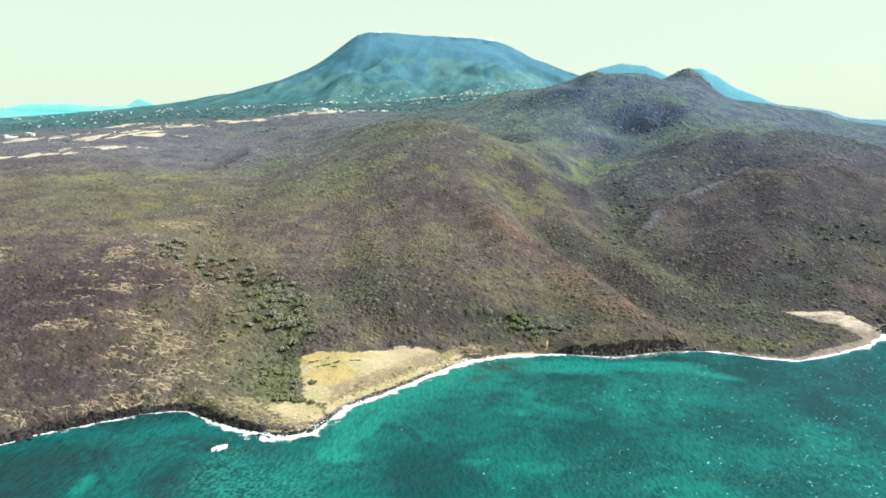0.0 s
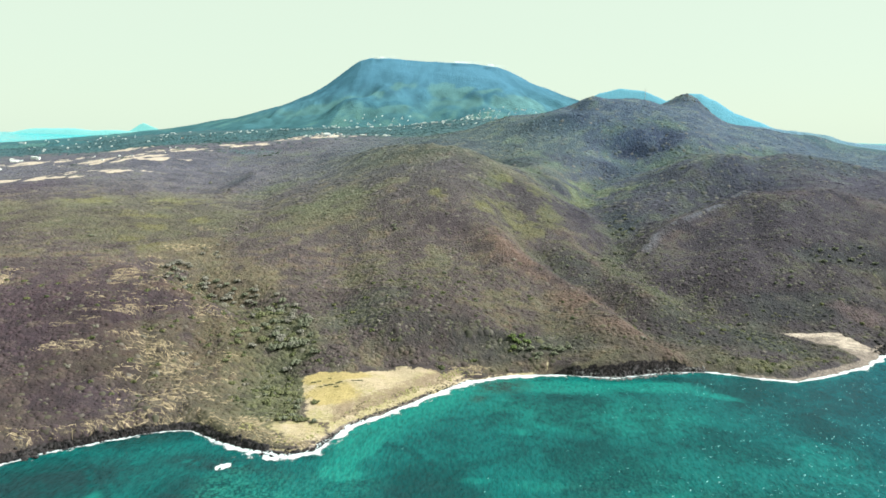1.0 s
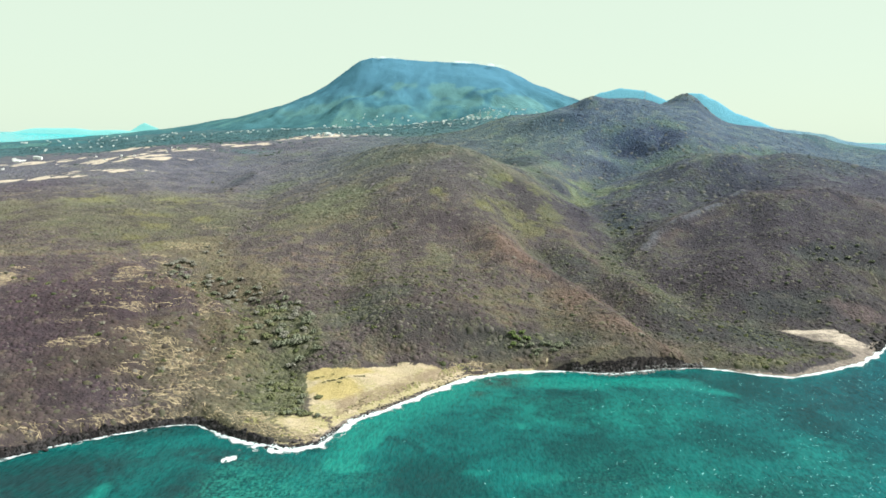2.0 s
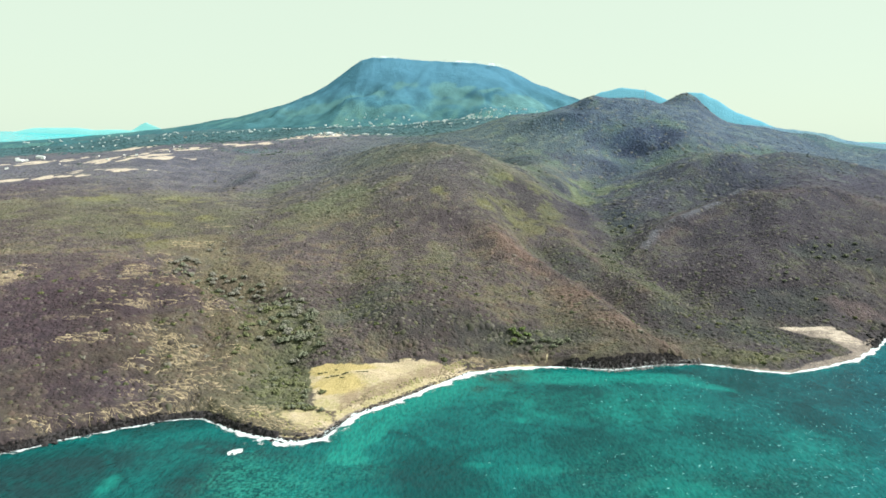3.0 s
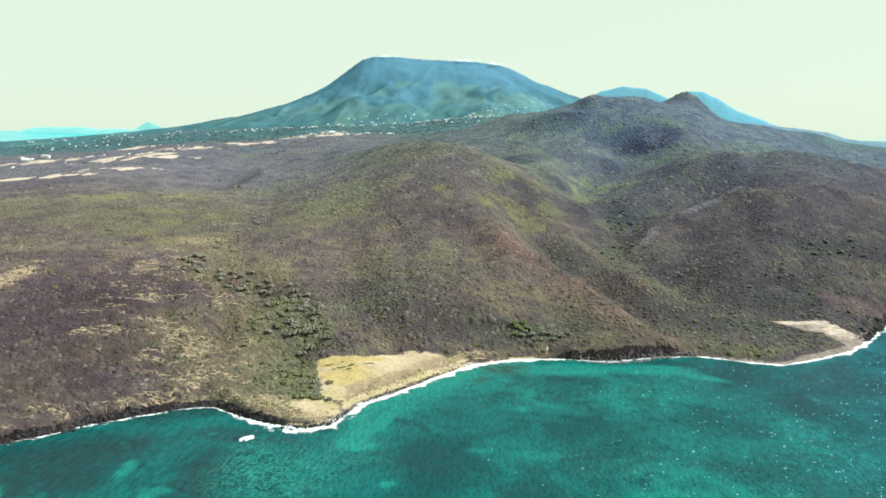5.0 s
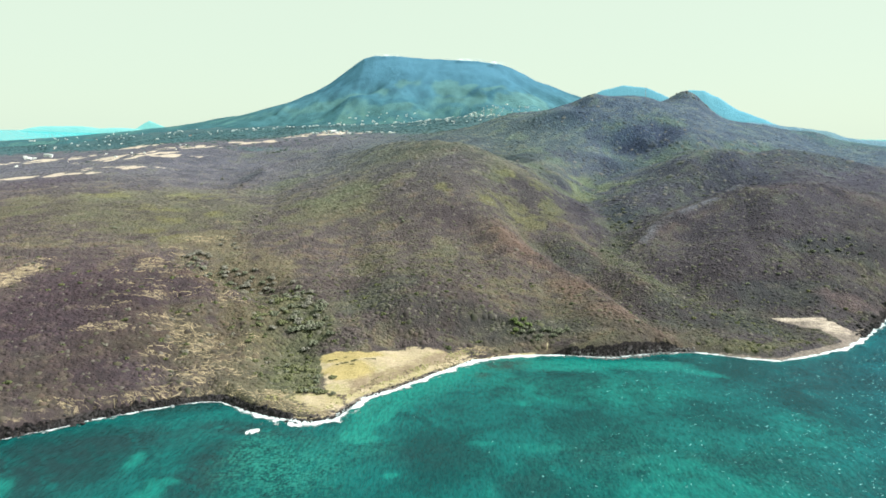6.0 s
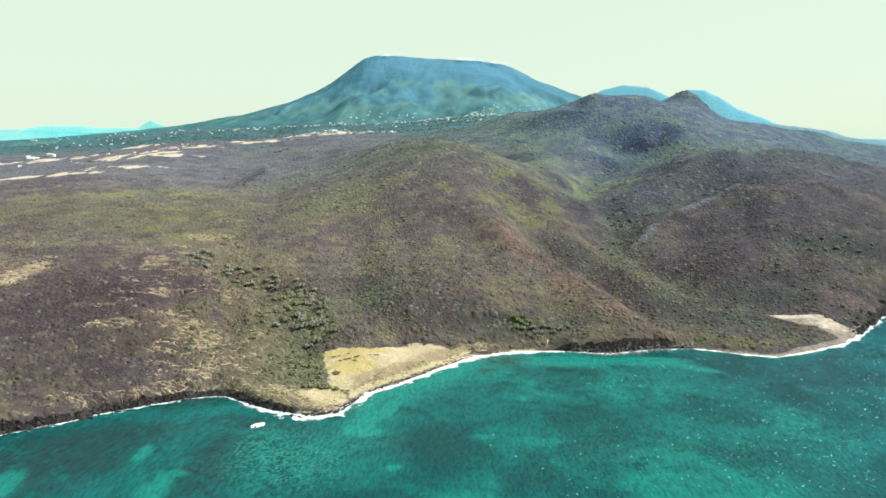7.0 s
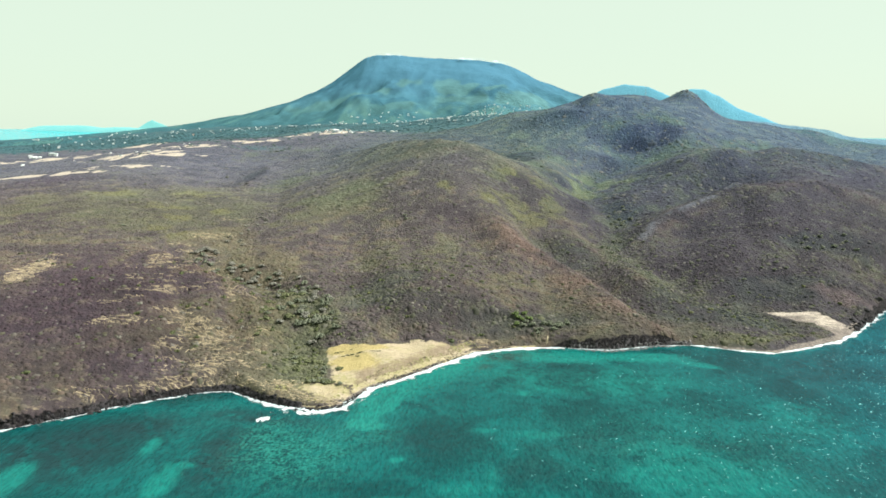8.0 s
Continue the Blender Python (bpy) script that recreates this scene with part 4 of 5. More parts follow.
def grow(count, y0, y1, power, lo, hi, seed, note, vary, sides):
    rng = np.random.default_rng(seed)
    x, y = scatter(count, y0, y1, power, rng)
    green, straw, sand, rock, wood, strip, lime = cover(x, y)
    d = inland(x, y)
    patch = fbm(x, y, 22, 3, 81)
    dense = np.clip(0.85 + 0.4 * patch + 0.4 * green - 1.0 * straw, 0.1, 1)
    fade = smooth(680, 810, y)
    dense = dense * (fade if y0 > 500 else 1 - fade)
    ok = (d > 3.5 + 4 * rng.random(count)) & (sand < 0.3 + 0.2 * patch) & (rock < 0.5) & (strip < 0.4) & (wood < 0.75) & (rng.random(count) < dense)
    x, y, green, lime, patch = x[ok], y[ok], green[ok], lime[ok], patch[ok]
    count = len(x)
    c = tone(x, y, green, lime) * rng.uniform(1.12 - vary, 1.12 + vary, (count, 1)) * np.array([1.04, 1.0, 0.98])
    lush = green + 0.5 * fbm(x, y, 60, 3, 83) + 0.25 * patch
    dice = rng.random(count)
    leafy = dice < np.clip(0.08 + 0.3 * lush, 0.02, 0.5) * (1 - 0.65 * blob(x, y, -250, 390, 85, 115, 0))
    grey = ~leafy & (rng.random(count) < 0.04 + 0.14 * np.clip(green, 0, 1))
    bare = ~leafy & ~grey
    sprig = np.array([0.084, 0.090, 0.056]) * rng.uniform(0.8 - vary, 1.15 + vary, (leafy.sum(), 1)) + np.array([0.03, 0.027, 0.0]) * rng.random((leafy.sum(), 1)) ** 5
    own = (0.3 - 0.25 * smooth(450, 900, y[leafy]))[:, None] + 0.2
    c[leafy] = c[leafy] * (1 - own) + sprig * own
    c[grey] = c[grey] * 0.5 + np.array([0.165, 0.155, 0.132]) * 0.5 * rng.uniform(0.75, 1.2, (grey.sum(), 1))
    r = rng.uniform(lo, hi, count) * (0.7 + 0.9 * rng.random(count) ** 4)
    r[leafy] *= 1.2
    tall = rng.uniform(0.25, 0.55, count) * (1 - 0.4 * smooth(500, 850, y))
    for mask, name, label in ((bare, "bare_scrub", "leafless grey-brown thorn scrub covering the "), (leafy, "green_scrub", "olive green leafy scrub scattered over the "), (grey, "grey_scrub", "pale grey dry thorn bushes among the ")):
        scrub(name, x[mask], y[mask], r[mask], tall[mask], c[mask], label + note, sides)


grow(100000, 270, 810, 1.75, 0.7, 1.7, 101, "lower slopes", 0.16, 5)
grow(70000, 680, 1640, 1.4, 1.3, 3.0, 102, "upper slopes", 0.12, 5)

# tufts of dry grass in the straw-coloured patches
gx, gy = scatter(170000, 285, 720, 1.9, RNG, 0.7)
gx, gy = gx[gx < 32], gy[gx < 32]
d_green, d_straw, d_sand, d_rock, d_wood, d_strip, d_lime = cover(gx, gy)
c20, s20 = math.cos(radians(-18)), math.sin(radians(-18))
fibre = fbm((gx * c20 - gy * s20) * 0.3, gx * s20 + gy * c20, 5, 3, 121)
keep = (RNG.random(len(gx)) < np.clip(d_straw * 1.5 - 0.3 + 1.5 * fibre, 0, 0.85)) & (d_straw > 0.16) & (d_sand < 0.3) & (inland(gx, gy) > 3)
gx, gy = gx[keep], gy[keep]
gr = RNG.uniform(0.25, 0.6, len(gx))
v, f, each = domes(np.zeros((len(gx), 3)), gr, gr * RNG.uniform(0.3, 0.6, len(gx)), RNG, 4)
v = v.reshape(len(gx), each, 3) * np.stack([RNG.uniform(2.5, 7.0, len(gx)), RNG.uniform(0.16, 0.34, len(gx)), np.ones(len(gx))], -1)[:, None, :]
lie = RNG.normal(radians(24), 0.65, len(gx))[:, None]
v = np.stack([v[..., 0] * np.cos(lie) + v[..., 1] * np.sin(lie), -v[..., 0] * np.sin(lie) + v[..., 1] * np.cos(lie), v[..., 2]], -1)
gz = on_ground(gx, gy)
v = lean(v + np.stack([gx, gy, gz], -1)[:, None, :], gx, gy, gz)
hay = np.array([0.40, 0.325, 0.215]) * RNG.uniform(0.65, 1.3, (len(gx), 1))
tagged(new("dry_grass", paint(mesh_of("dry_grass", v.reshape(-1, 3), f, SCRUB), hay, each)), "straw-yellow dry grass tufts in patches on the slope", "grass", kind="stuff")

# low green tufts behind the beach and on the point
bx, by = RNG.uniform(-100, 32, 26000), RNG.uniform(286, 402, 26000)
bd = inland(bx, by)
keep = (RNG.random(len(bx)) < 0.32 * smooth(-0.15, 0.35, fbm(bx, by, 11, 3, 131)) + 0.12) & (bd > 7) & (bd < 9 + 9 * value_noise(bx / 14, by / 14, 133))
bx, by = bx[keep], by[keep]
br = RNG.uniform(0.3, 0.75, len(bx))
v, f, each = domes(np.stack([bx, by, on_ground(bx, by)], -1), br, br * RNG.uniform(0.4, 0.8, len(bx)), RNG, 5)
tuft = np.where(fbm(bx, by, 9, 2, 135)[:, None] > -0.1, np.array([0.235, 0.225, 0.10]), np.array([0.17, 0.14, 0.09])) * RNG.uniform(0.7, 1.3, (len(bx), 1))
tagged(new("beach_grass", paint(mesh_of("beach_grass", v, f, SCRUB), tuft, each)), "yellow-green grass tufts behind the beach", "grass", kind="stuff")

# far woodland on the plain and round the volcano's foot
wx, wy = scatter(21000, 900, 2750, 1.2, RNG)
w_green, w_straw, w_sand, w_rock, w_wood, w_strip, w_lime = cover(wx, wy)
keep = ((RNG.random(len(wx)) < np.clip(0.12 + 0.8 * w_wood + 0.5 * fbm(wx, wy, 200, 3, 91), 0.03, 1)) & (wx < 0.1 * wy) & (w_sand < 0.3) & (wy > 1250) & ((w_wood > 0.1) | (RNG.random(len(wx)) < 0.25)))
wx, wy = wx[keep], wy[keep]
wr = RNG.uniform(3.0, 7.0, len(wx))
v, f, each = domes(np.stack([wx, wy, any_height(wx, wy)], -1), wr, wr * 0.26, RNG, 6, -0.8)
# bluer with distance, the haze mixed into the leaf colour
haze_green = (np.array([0.040, 0.092, 0.104]) + np.array([0.022, -0.005, -0.038]) * smooth(2000, 1400, wy)[:, None]) * (RNG.uniform(0.9, 1.1, (len(wx), 1)) + 0.8 * fbm(wx, wy * 0.5, 60, 3, 191)[:, None])
tagged(new("far_woodland", paint(mesh_of("far_woodland", v, f, SCRUB, True), haze_green, each)), "hazy blue-green woodland on the far plain below the volcano", "woodland", kind="stuff")


# ---- trees ----
def tube(verts, faces, a, b, ra, rb, sides=6):
    a, b = np.array(a, float), np.array(b, float)
    way = (b - a) / np.linalg.norm(b - a)
    s = np.cross(way, [0.3, 0.9, 0.1])
    s /= np.linalg.norm(s)
    t = np.cross(way, s)
    k = len(verts)
    for p, r in ((a, ra), (b, rb)):
        for j in range(sides):
            g = 2 * np.pi * j / sides
            verts.append(p + r * (math.cos(g) * s + math.sin(g) * t))
    for j in range(sides):
        faces.append((k + j, k + (j + 1) % sides, k + sides + (j + 1) % sides, k + sides + j))


def tree_meshes(seed, height, spread, leaf, leaves=420):
    """A bent trunk with limbs, and a crown of leaf clumps at the limbs' ends."""
    rng = np.random.default_rng(seed)
    verts, faces = [], []
    knee = np.array([rng.uniform(-0.3, 0.3), rng.uniform(-0.3, 0.3), height * 0.34])
    tube(verts, faces, (0, 0, -0.8), knee, 0.24, 0.17)
    ends = []
    for k in range(7):
        g = 2 * np.pi * k / 7 + rng.uniform(-0.4, 0.4)
        reach = spread * rng.uniform(0.35, 0.8)
        tip = np.array([math.cos(g) * reach, math.sin(g) * reach, height * rng.uniform(0.55, 0.88)])
        elbow = knee + (tip - knee) * 0.5 + rng.normal(0, 0.2, 3)
        tube(verts, faces, knee, elbow, 0.13, 0.08, 5)
        tube(verts, faces, elbow, tip, 0.08, 0.03, 5)
        ends.append(tip)
    ends.append(np.array([0, 0, height * 0.85]))
    trunk = mesh_of("trunk", verts, faces, BARK)
    ends = np.array(ends)
    pick = rng.integers(0, len(ends), leaves // 8)
    base = ends[pick] * np.array([1.0, 1.0, 0.92]) + rng.normal(0, 0.22 * spread, (len(pick), 3)) * np.array([1, 1, 0.5])
    size = rng.uniform(0.17, 0.34, len(pick)) * spread
    base[:, 2] *= rng.uniform(0.45, 1.0, len(pick))
    v2, f2, each = domes(base, size, size * rng.uniform(0.7, 1.1, len(pick)), rng, 5)
    crown = mesh_of("crown", v2, f2, SCRUB, True)
    return trunk, paint(crown, np.array(leaf) * rng.uniform(0.6, 1.4, (len(pick), 1)), each)


def tree(meshes, label, group):
    ob = new("tree")
    ob.empty_display_size = 0.5
    part("trunk", meshes[0], ob)
    part("crown", meshes[1], ob)
    return tagged(ob, label, "tree", group)


def plant(kinds, spots, rng, scale=1.0):
    for k, (x, y) in enumerate(spots):
        meshes, label, group = kinds[k % len(kinds)]
        ob = tree(meshes, label, group)
        s = scale * rng.uniform(0.6, 1.05)
        ob.matrix_basis = pose(x, y, float(on_ground(np.array([x]), np.array([y]))[0]), 0, 0, rng.uniform(0, 360)) @ Matrix.Scale(s, 4)


rng = np.random.default_rng(55)
dark = [(tree_meshes(k, 2.2 + 0.3 * k, 2.2 + 0.2 * k, (0.128, 0.138, 0.098)), "dark green leafy tree among dry scrub in the gully", "trees in the gully") for k in range(3)]
fresh = [(tree_meshes(10 + k, 3.4, 2.5, (0.088, 0.118, 0.042)), "fresh green broadleaf tree in the grove by the beach", "trees by the beach") for k in range(2)]
olive = [(tree_meshes(30 + k, 2.0, 2.4, (0.122, 0.130, 0.068)), "olive green bushy tree beside the dry gully", "trees in the gully") for k in range(2)]
grey = [(tree_meshes(20 + k, 2.3, 2.3, (0.180, 0.174, 0.148)), "pale grey nearly leafless tree in the dry gully", "bare trees in the gully") for k in range(2)]


def along(line, count, wide):
    pts = []
    for _ in range(count):
        k = rng.integers(0, len(line) - 1)
        t = rng.random()
        pts.append((line[k][0] + (line[k + 1][0] - line[k][0]) * t + rng.normal(0, wide), line[k][1] + (line[k + 1][1] - line[k][1]) * t + rng.normal(0, wide)))
    return pts


plant(dark + olive[:1] + grey, along([(-98, 398), (-106, 425), (-112, 452), (-120, 480)], 58, 9), rng, 1.35)
plant(olive, along([(-132, 392), (-134, 420), (-133, 450), (-128, 480)], 18, 5), rng, 1.0)
plant(grey + dark[:1], along([(-125, 490), (-160, 506), (-185, 520), (-219, 545), (-232, 560)], 50, 7), rng, 1.2)
plant(grey, along([(-222, 560), (-205, 620), (-212, 686), (-214, 740)], 24, 8), rng, 1.0)
plant(olive + dark[:1], along([(-84, 342), (-91, 356), (-98, 372)], 16, 6), rng, 0.95)
plant(dark, along([(199, 502), (165, 560), (160, 640), (205, 770)], 14, 12), rng)
plant(dark[:2], along([(58, 424), (72, 420), (84, 422)], 16, 5), rng, 1.15)
plant(fresh, along([(42, 432), (50, 430), (56, 426)], 8, 4), rng, 1.1)
plant(dark[:2] + olive[:1], along([(-66, 317), (-73, 319), (-80, 325)], 12, 2), rng, 0.9)
plant(olive + dark[:1], along([(-82, 314), (-80, 326), (-86, 338)], 8, 3), rng, 0.8)
plant(dark, along([(345, 612), (372, 600), (405, 600)], 14, 11), rng)
plant(dark, along([(215, 800), (212, 760), (190, 640)], 18, 11), rng)
plant(dark[:2] + grey[:1], along([(232, 470), (205, 520), (180, 560)], 14, 13), rng, 0.8)
plant(dark, along([(270, 540), (300, 560), (290, 590)], 8, 12), rng, 0.8)
lone = [(k, "dark green lone tree standing out of the scrub", "lone trees on the slopes") for k, _, _ in dark]
plant(lone, [(-127, 710), (2, 536), (43, 780), (-29, 992), (-74, 716), (-49, 655)] + [(x, y) for x, y in zip(*scatter(14, 400, 1100, 1.5, rng, 0.6))], rng)

# ---- shrubs that stand out near the shore ----
def shrub_mesh(seed, tint):
    r = np.random.default_rng(seed)
    k = 7
    centres = np.stack([r.normal(0, 0.5, k), r.normal(0, 0.5, k), r.uniform(-0.1, 0.45, k)], -1)
    size = r.uniform(0.45, 0.85, k)
    v, f, each = domes(centres, size, size * r.uniform(0.7, 1.0, k), r)
    return paint(mesh_of("shrub", v, f, SCRUB), np.array(tint) * r.uniform(0.7, 1.35, (k, 1)), each)


shrub_kinds = [(shrub_mesh(400 + k, c), text) for k, (c, text) in enumerate([((0.075, 0.085, 0.04), "olive green leafy shrub on the lower slope"), ((0.085, 0.09, 0.042), "yellow-green leafy shrub on the lower slope"),
                                                                             ((0.05, 0.06, 0.032), "dark green dense shrub on the lower slope"), ((0.155, 0.145, 0.12), "pale grey leafless shrub on the lower slope")])]
for x, y in [(-70, 366), (-67, 367), (-64, 367), (-60, 368), (-58.6, 368.4), (-52, 369), (-50.4, 369.2), (-48.8, 369.4), (-47, 369.5), (-60, 362), (-75, 372), (-72, 373), (-66, 375)]:
    ob = new("shrub", shrub_kinds[2][0])
    k = rng.uniform(0.55, 0.9)
    ob.matrix_basis = pose(x, y, float(land(np.array([x]), np.array([y]))[0]), 0, 0, rng.uniform(-20, 20)) @ Matrix.Diagonal((k * 1.5, k * 0.8, k * 0.6, 1))
    tagged(ob, "low dark green bush on the dry grass flat", "shrub", "bushes on the flat")
sx, sy = scatter(1500, 290, 520, 1.6, rng, 0.7)
s_green, s_straw, s_sand, s_rock, s_wood, s_strip, s_lime = cover(sx, sy)
fit_in = (inland(sx, sy) > 8) & (s_sand < 0.25) & (s_strip < 0.3) & (rng.random(len(sx)) < 0.2 + 0.8 * s_green)
sx, sy = sx[fit_in][:290], sy[fit_in][:290]
for x, y, z, g in zip(sx, sy, on_ground(sx, sy), s_green[fit_in]):
    me, text = shrub_kinds[rng.choice(4, p=(0.4, 0.2, 0.2, 0.2))]
    k = rng.uniform(0.8, 1.7)
    ob = new("shrub", me)
    ob.matrix_basis = pose(x, y, z, 0, 0, rng.uniform(0, 360)) @ Matrix.Diagonal((k, k * rng.uniform(0.8, 1.2), k * rng.uniform(0.8, 1.1), 1))
    tagged(ob, text, "shrub", "shrubs on the lower slope")

# ---- surf ----
def coast_points(x0, x1, step):
    pts = np.array(COAST, float)
    out_pts = []
    for (ax, ay), (bx, by) in zip(pts, pts[1:]):
        n = max(int(math.hypot(bx - ax, by - ay) / step), 1)
        for k in range(n):
            x, y = ax + (bx - ax) * k / n, ay + (by - ay) * k / n
            if x0 < x < x1:
                out_pts.append((x, y))
    return np.array(out_pts)


shore = coast_points(-300, 520, 0.5)
shore[1:-1] = (shore[:-2] + shore[1:-1] * 2 + shore[2:]) / 4
for _ in range(30):
    shore[1:-1] = (shore[:-2] + shore[1:-1] * 2 + shore[2:]) / 4
way = np.gradient(shore, axis=0)
way /= np.linalg.norm(way, axis=1, keepdims=True)
seaward = np.stack([way[:, 1], -way[:, 0]], -1)
width = np.interp(shore[:, 0], [-300, -200, -130, -110, -85, -60, -45, 0, 40, 100, 150, 220, 270, 300, 340, 520], [3.6, 3.6, 2.6, 6.4, 8.2, 7.2, 5.4, 6.2, 5.2, 4.6, 3.6, 2.4, 3.4, 5.0, 6.8, 6.8])
width = width * (0.7 + 0.9 * value_noise(shore[:, 0] / 9, shore[:, 1] / 9, 5)) * (0.75 + 0.5 * value_noise(shore[:, 0] / 2.1, shore[:, 1] / 2.1, 6))
across = np.linspace(-0.8, 1.3, 25)
FX = shore[:, 0, None] + seaward[:, 0, None] * width[:, None] * across
FY = shore[:, 1, None] + seaward[:, 1, None] * width[:, None] * across
# follow the ragged waterline
slip = inland(FX, FY) + width[:, None] * across
FX, FY = FX + seaward[:, 0, None] * slip * 0.6, FY + seaward[:, 1, None] * slip * 0.6
FZ = 0.12 + 0.22 * np.exp(-((across - 0.25) / 0.35) ** 2)[None, :] * (0.3 + value_noise(FX / 3, FY / 3, 9)) + 0 * FX
idx = np.arange(FX.size).reshape(FX.shape)
quads = np.stack([idx[:-1, :-1], idx[:-1, 1:], idx[1:, 1:], idx[1:, :-1]], -1).reshape(-1, 4)
lace = np.clip((0.62 + 0.45 * fbm(FX, FY, 7, 3, 17) - across) / 0.55, 0, 1) * np.clip((across + 0.8) / 0.3, 0, 1)
lace = np.maximum(lace, 0.5 * smooth(0.1, 0.0, np.abs(fbm(FX, FY, 4.0, 3, 14))) * np.clip((1.3 - across) / 0.5, 0, 1) * np.clip((across + 0.8) / 0.3, 0, 1))


def froth(me, lace):
    at = me.color_attributes.new("lace", "FLOAT_COLOR", "POINT")
    at.data.foreach_set("color", np.repeat(np.asarray(lace, np.float32).ravel(), 4))
    return me


tagged(new("surf_foam", froth(mesh_of("surf_foam", np.stack([FX, FY, FZ], -1).reshape(-1, 3), quads, FOAM, True), lace)), "white surf breaking along the rocky shore and beach", "surf", kind="stuff")


def foam_patch(name, cx, cy, rx, ry, turn, seed, label):
    n = 60
    a, b = np.meshgrid(np.linspace(-1, 1, n), np.linspace(-1, 1, n), indexing="ij")
    c, s = math.cos(radians(turn)), math.sin(radians(turn))
    px, py = cx + a * rx * c - b * ry * s, cy + a * rx * s + b * ry * c
    lace = np.clip(1.35 - np.hypot(a, b) + 0.5 * fbm(px, py, 2.4, 3, seed), 0, 1) * smooth(0.75, 0.2, np.abs(fbm(px, py, 3.0, 2, seed + 1)))
    lace = lace * np.clip((1 - np.maximum(np.abs(a), np.abs(b))) * 5, 0, 1)
    i = np.arange(n * n).reshape(n, n)
    f = np.stack([i[:-1, :-1], i[:-1, 1:], i[1:, 1:], i[1:, :-1]], -1).reshape(-1, 4)
    pz = 0.1 + 0.25 * value_noise(px / 1.5, py / 1.5, seed + 2)
    return tagged(new(name, froth(mesh_of(name, np.stack([px, py, pz], -1).reshape(-1, 3), f, FOAM, True), lace)), label, "surf", kind="stuff")


foam_patch("breaking_wave", -98, 275, 4.2, 3.4, 20, 201, "white wave breaking over a shallow reef")
foam_patch("breaking_wave", -79, 284, 6.0, 3.4, -25, 211, "white surf trailing off the point")

# small flecks over the open bay: wave crests, and sun glints modelled as white shapes
cx, cy = [], []
while len(cx) < 2400:
    x, y = rng.uniform(-60, 420), rng.uniform(205, 430)
    lean = np.clip((x + 0.5 * (330 - y) - 30) / 220, 0.03, 1) ** 1.5
    if rng.random() < lean and float(inland(np.array([x]), np.array([y]))[0]) < -12:
        cx.append(x), cy.append(y)
cx, cy = np.array(cx), np.array(cy)
long, thin = rng.uniform(0.15, 0.8, len(cx)) * rng.uniform(0.4, 1.8, len(cx)), rng.uniform(0.04, 0.13, len(cx))
ang = radians(28) + rng.normal(0, 0.35, len(cx))
rim = np.linspace(0, 2 * np.pi, 7)[:-1]
fx = cx[:, None] + long[:, None] * np.cos(rim) * np.cos(ang)[:, None] - thin[:, None] * np.sin(rim) * np.sin(ang)[:, None] + rng.normal(0, 0.1, (len(cx), 6))
fy = cy[:, None] + long[:, None] * np.cos(rim) * np.sin(ang)[:, None] + thin[:, None] * np.sin(rim) * np.cos(ang)[:, None] + rng.normal(0, 0.1, (len(cx), 6))
v = np.stack([fx, fy, np.full_like(fx, 0.08) + 0.18 * np.sin(rim)[None, :] ** 2], -1).reshape(-1, 3)
tagged(new("whitecaps", mesh_of("whitecaps", v, np.arange(len(v)).reshape(-1, 6), CREST_GLINT)), "small white wave crests and sun glints scattered over the bay", "whitecap", kind="stuff")


# ---- rocks ----
def boulder_mesh(seed, material):
    bm = bmesh.new()
    bmesh.ops.create_icosphere(bm, subdivisions=2, radius=1.0)
    r = np.random.default_rng(seed)
    cuts = [Vector(r.normal(0, 1, 3)).normalized() for _ in range(7)]
    for vert in bm.verts:
        for k in cuts:
            over = vert.co.dot(k) - 0.68
            if over > 0:
                vert.co -= k * over * 0.9
        vert.co *= 1 + 0.12 * noise.noise(vert.co * 2.3 + Vector((seed, 0, 0)))
        vert.co.z *= 0.72
    return bm_mesh("boulder", bm, material)


black = [boulder_mesh(300 + k, BASALT) for k in range(6)]
stone = [boulder_mesh(320 + k, GREYROCK) for k in range(5)]


def boulders(count, line, wide, lo, hi, meshes, label, group):
    for x, y in along(line, count, wide):
        s = rng.uniform(lo, hi) * rng.uniform(0.7, 1.3)
        z = float(land(np.array([x]), np.array([y]))[0])
        ob = new("boulder", meshes[rng.integers(0, len(meshes))])
        ob.matrix_basis = pose(x, y, max(z, -0.3) + 0.22 * s, rng.uniform(-20, 20), rng.uniform(-20, 20), rng.uniform(0, 360)) @ Matrix.Diagonal((s, s * rng.uniform(0.7, 1.2), s * rng.uniform(0.7, 1.1), 1))
        tagged(ob, label, "boulder", group)


boulders(75, [(-232, 257), (-201, 275), (-183, 288), (-162, 301), (-141, 311)], 1.1, 0.5, 1.2, black, "dark basalt boulder at the foot of the bluff", "boulders below the bluff")
boulders(45, [(-126, 312), (-105, 300), (-88, 292), (-74, 288)], 1.2, 0.6, 1.4, black, "dark basalt boulder on the rocky point", "boulders on the point")
boulders(6, [(-192, 280), (-186, 283)], 1.2, 0.8, 1.4, black, "dark rock standing in the surf", "rocks in the surf")
boulders(120, [(92, 394), (110, 392.5), (130, 397), (146, 404), (158, 405)], 1.1, 0.5, 1.2, stone, "grey boulder heaped along the shore below the cliff", "boulders below the cliff")
boulders(22, [(318, 456), (330, 468), (345, 484)], 2.0, 1.0, 2.4, black, "dark rock on the stony headland", "rocks on the headland")
boulders(30, [(-48, 318), (-25, 343), (-7, 363), (17, 386)], 0.9, 0.35, 0.7, black, "dark stone along the tide line of the beach", "stones on the beach")
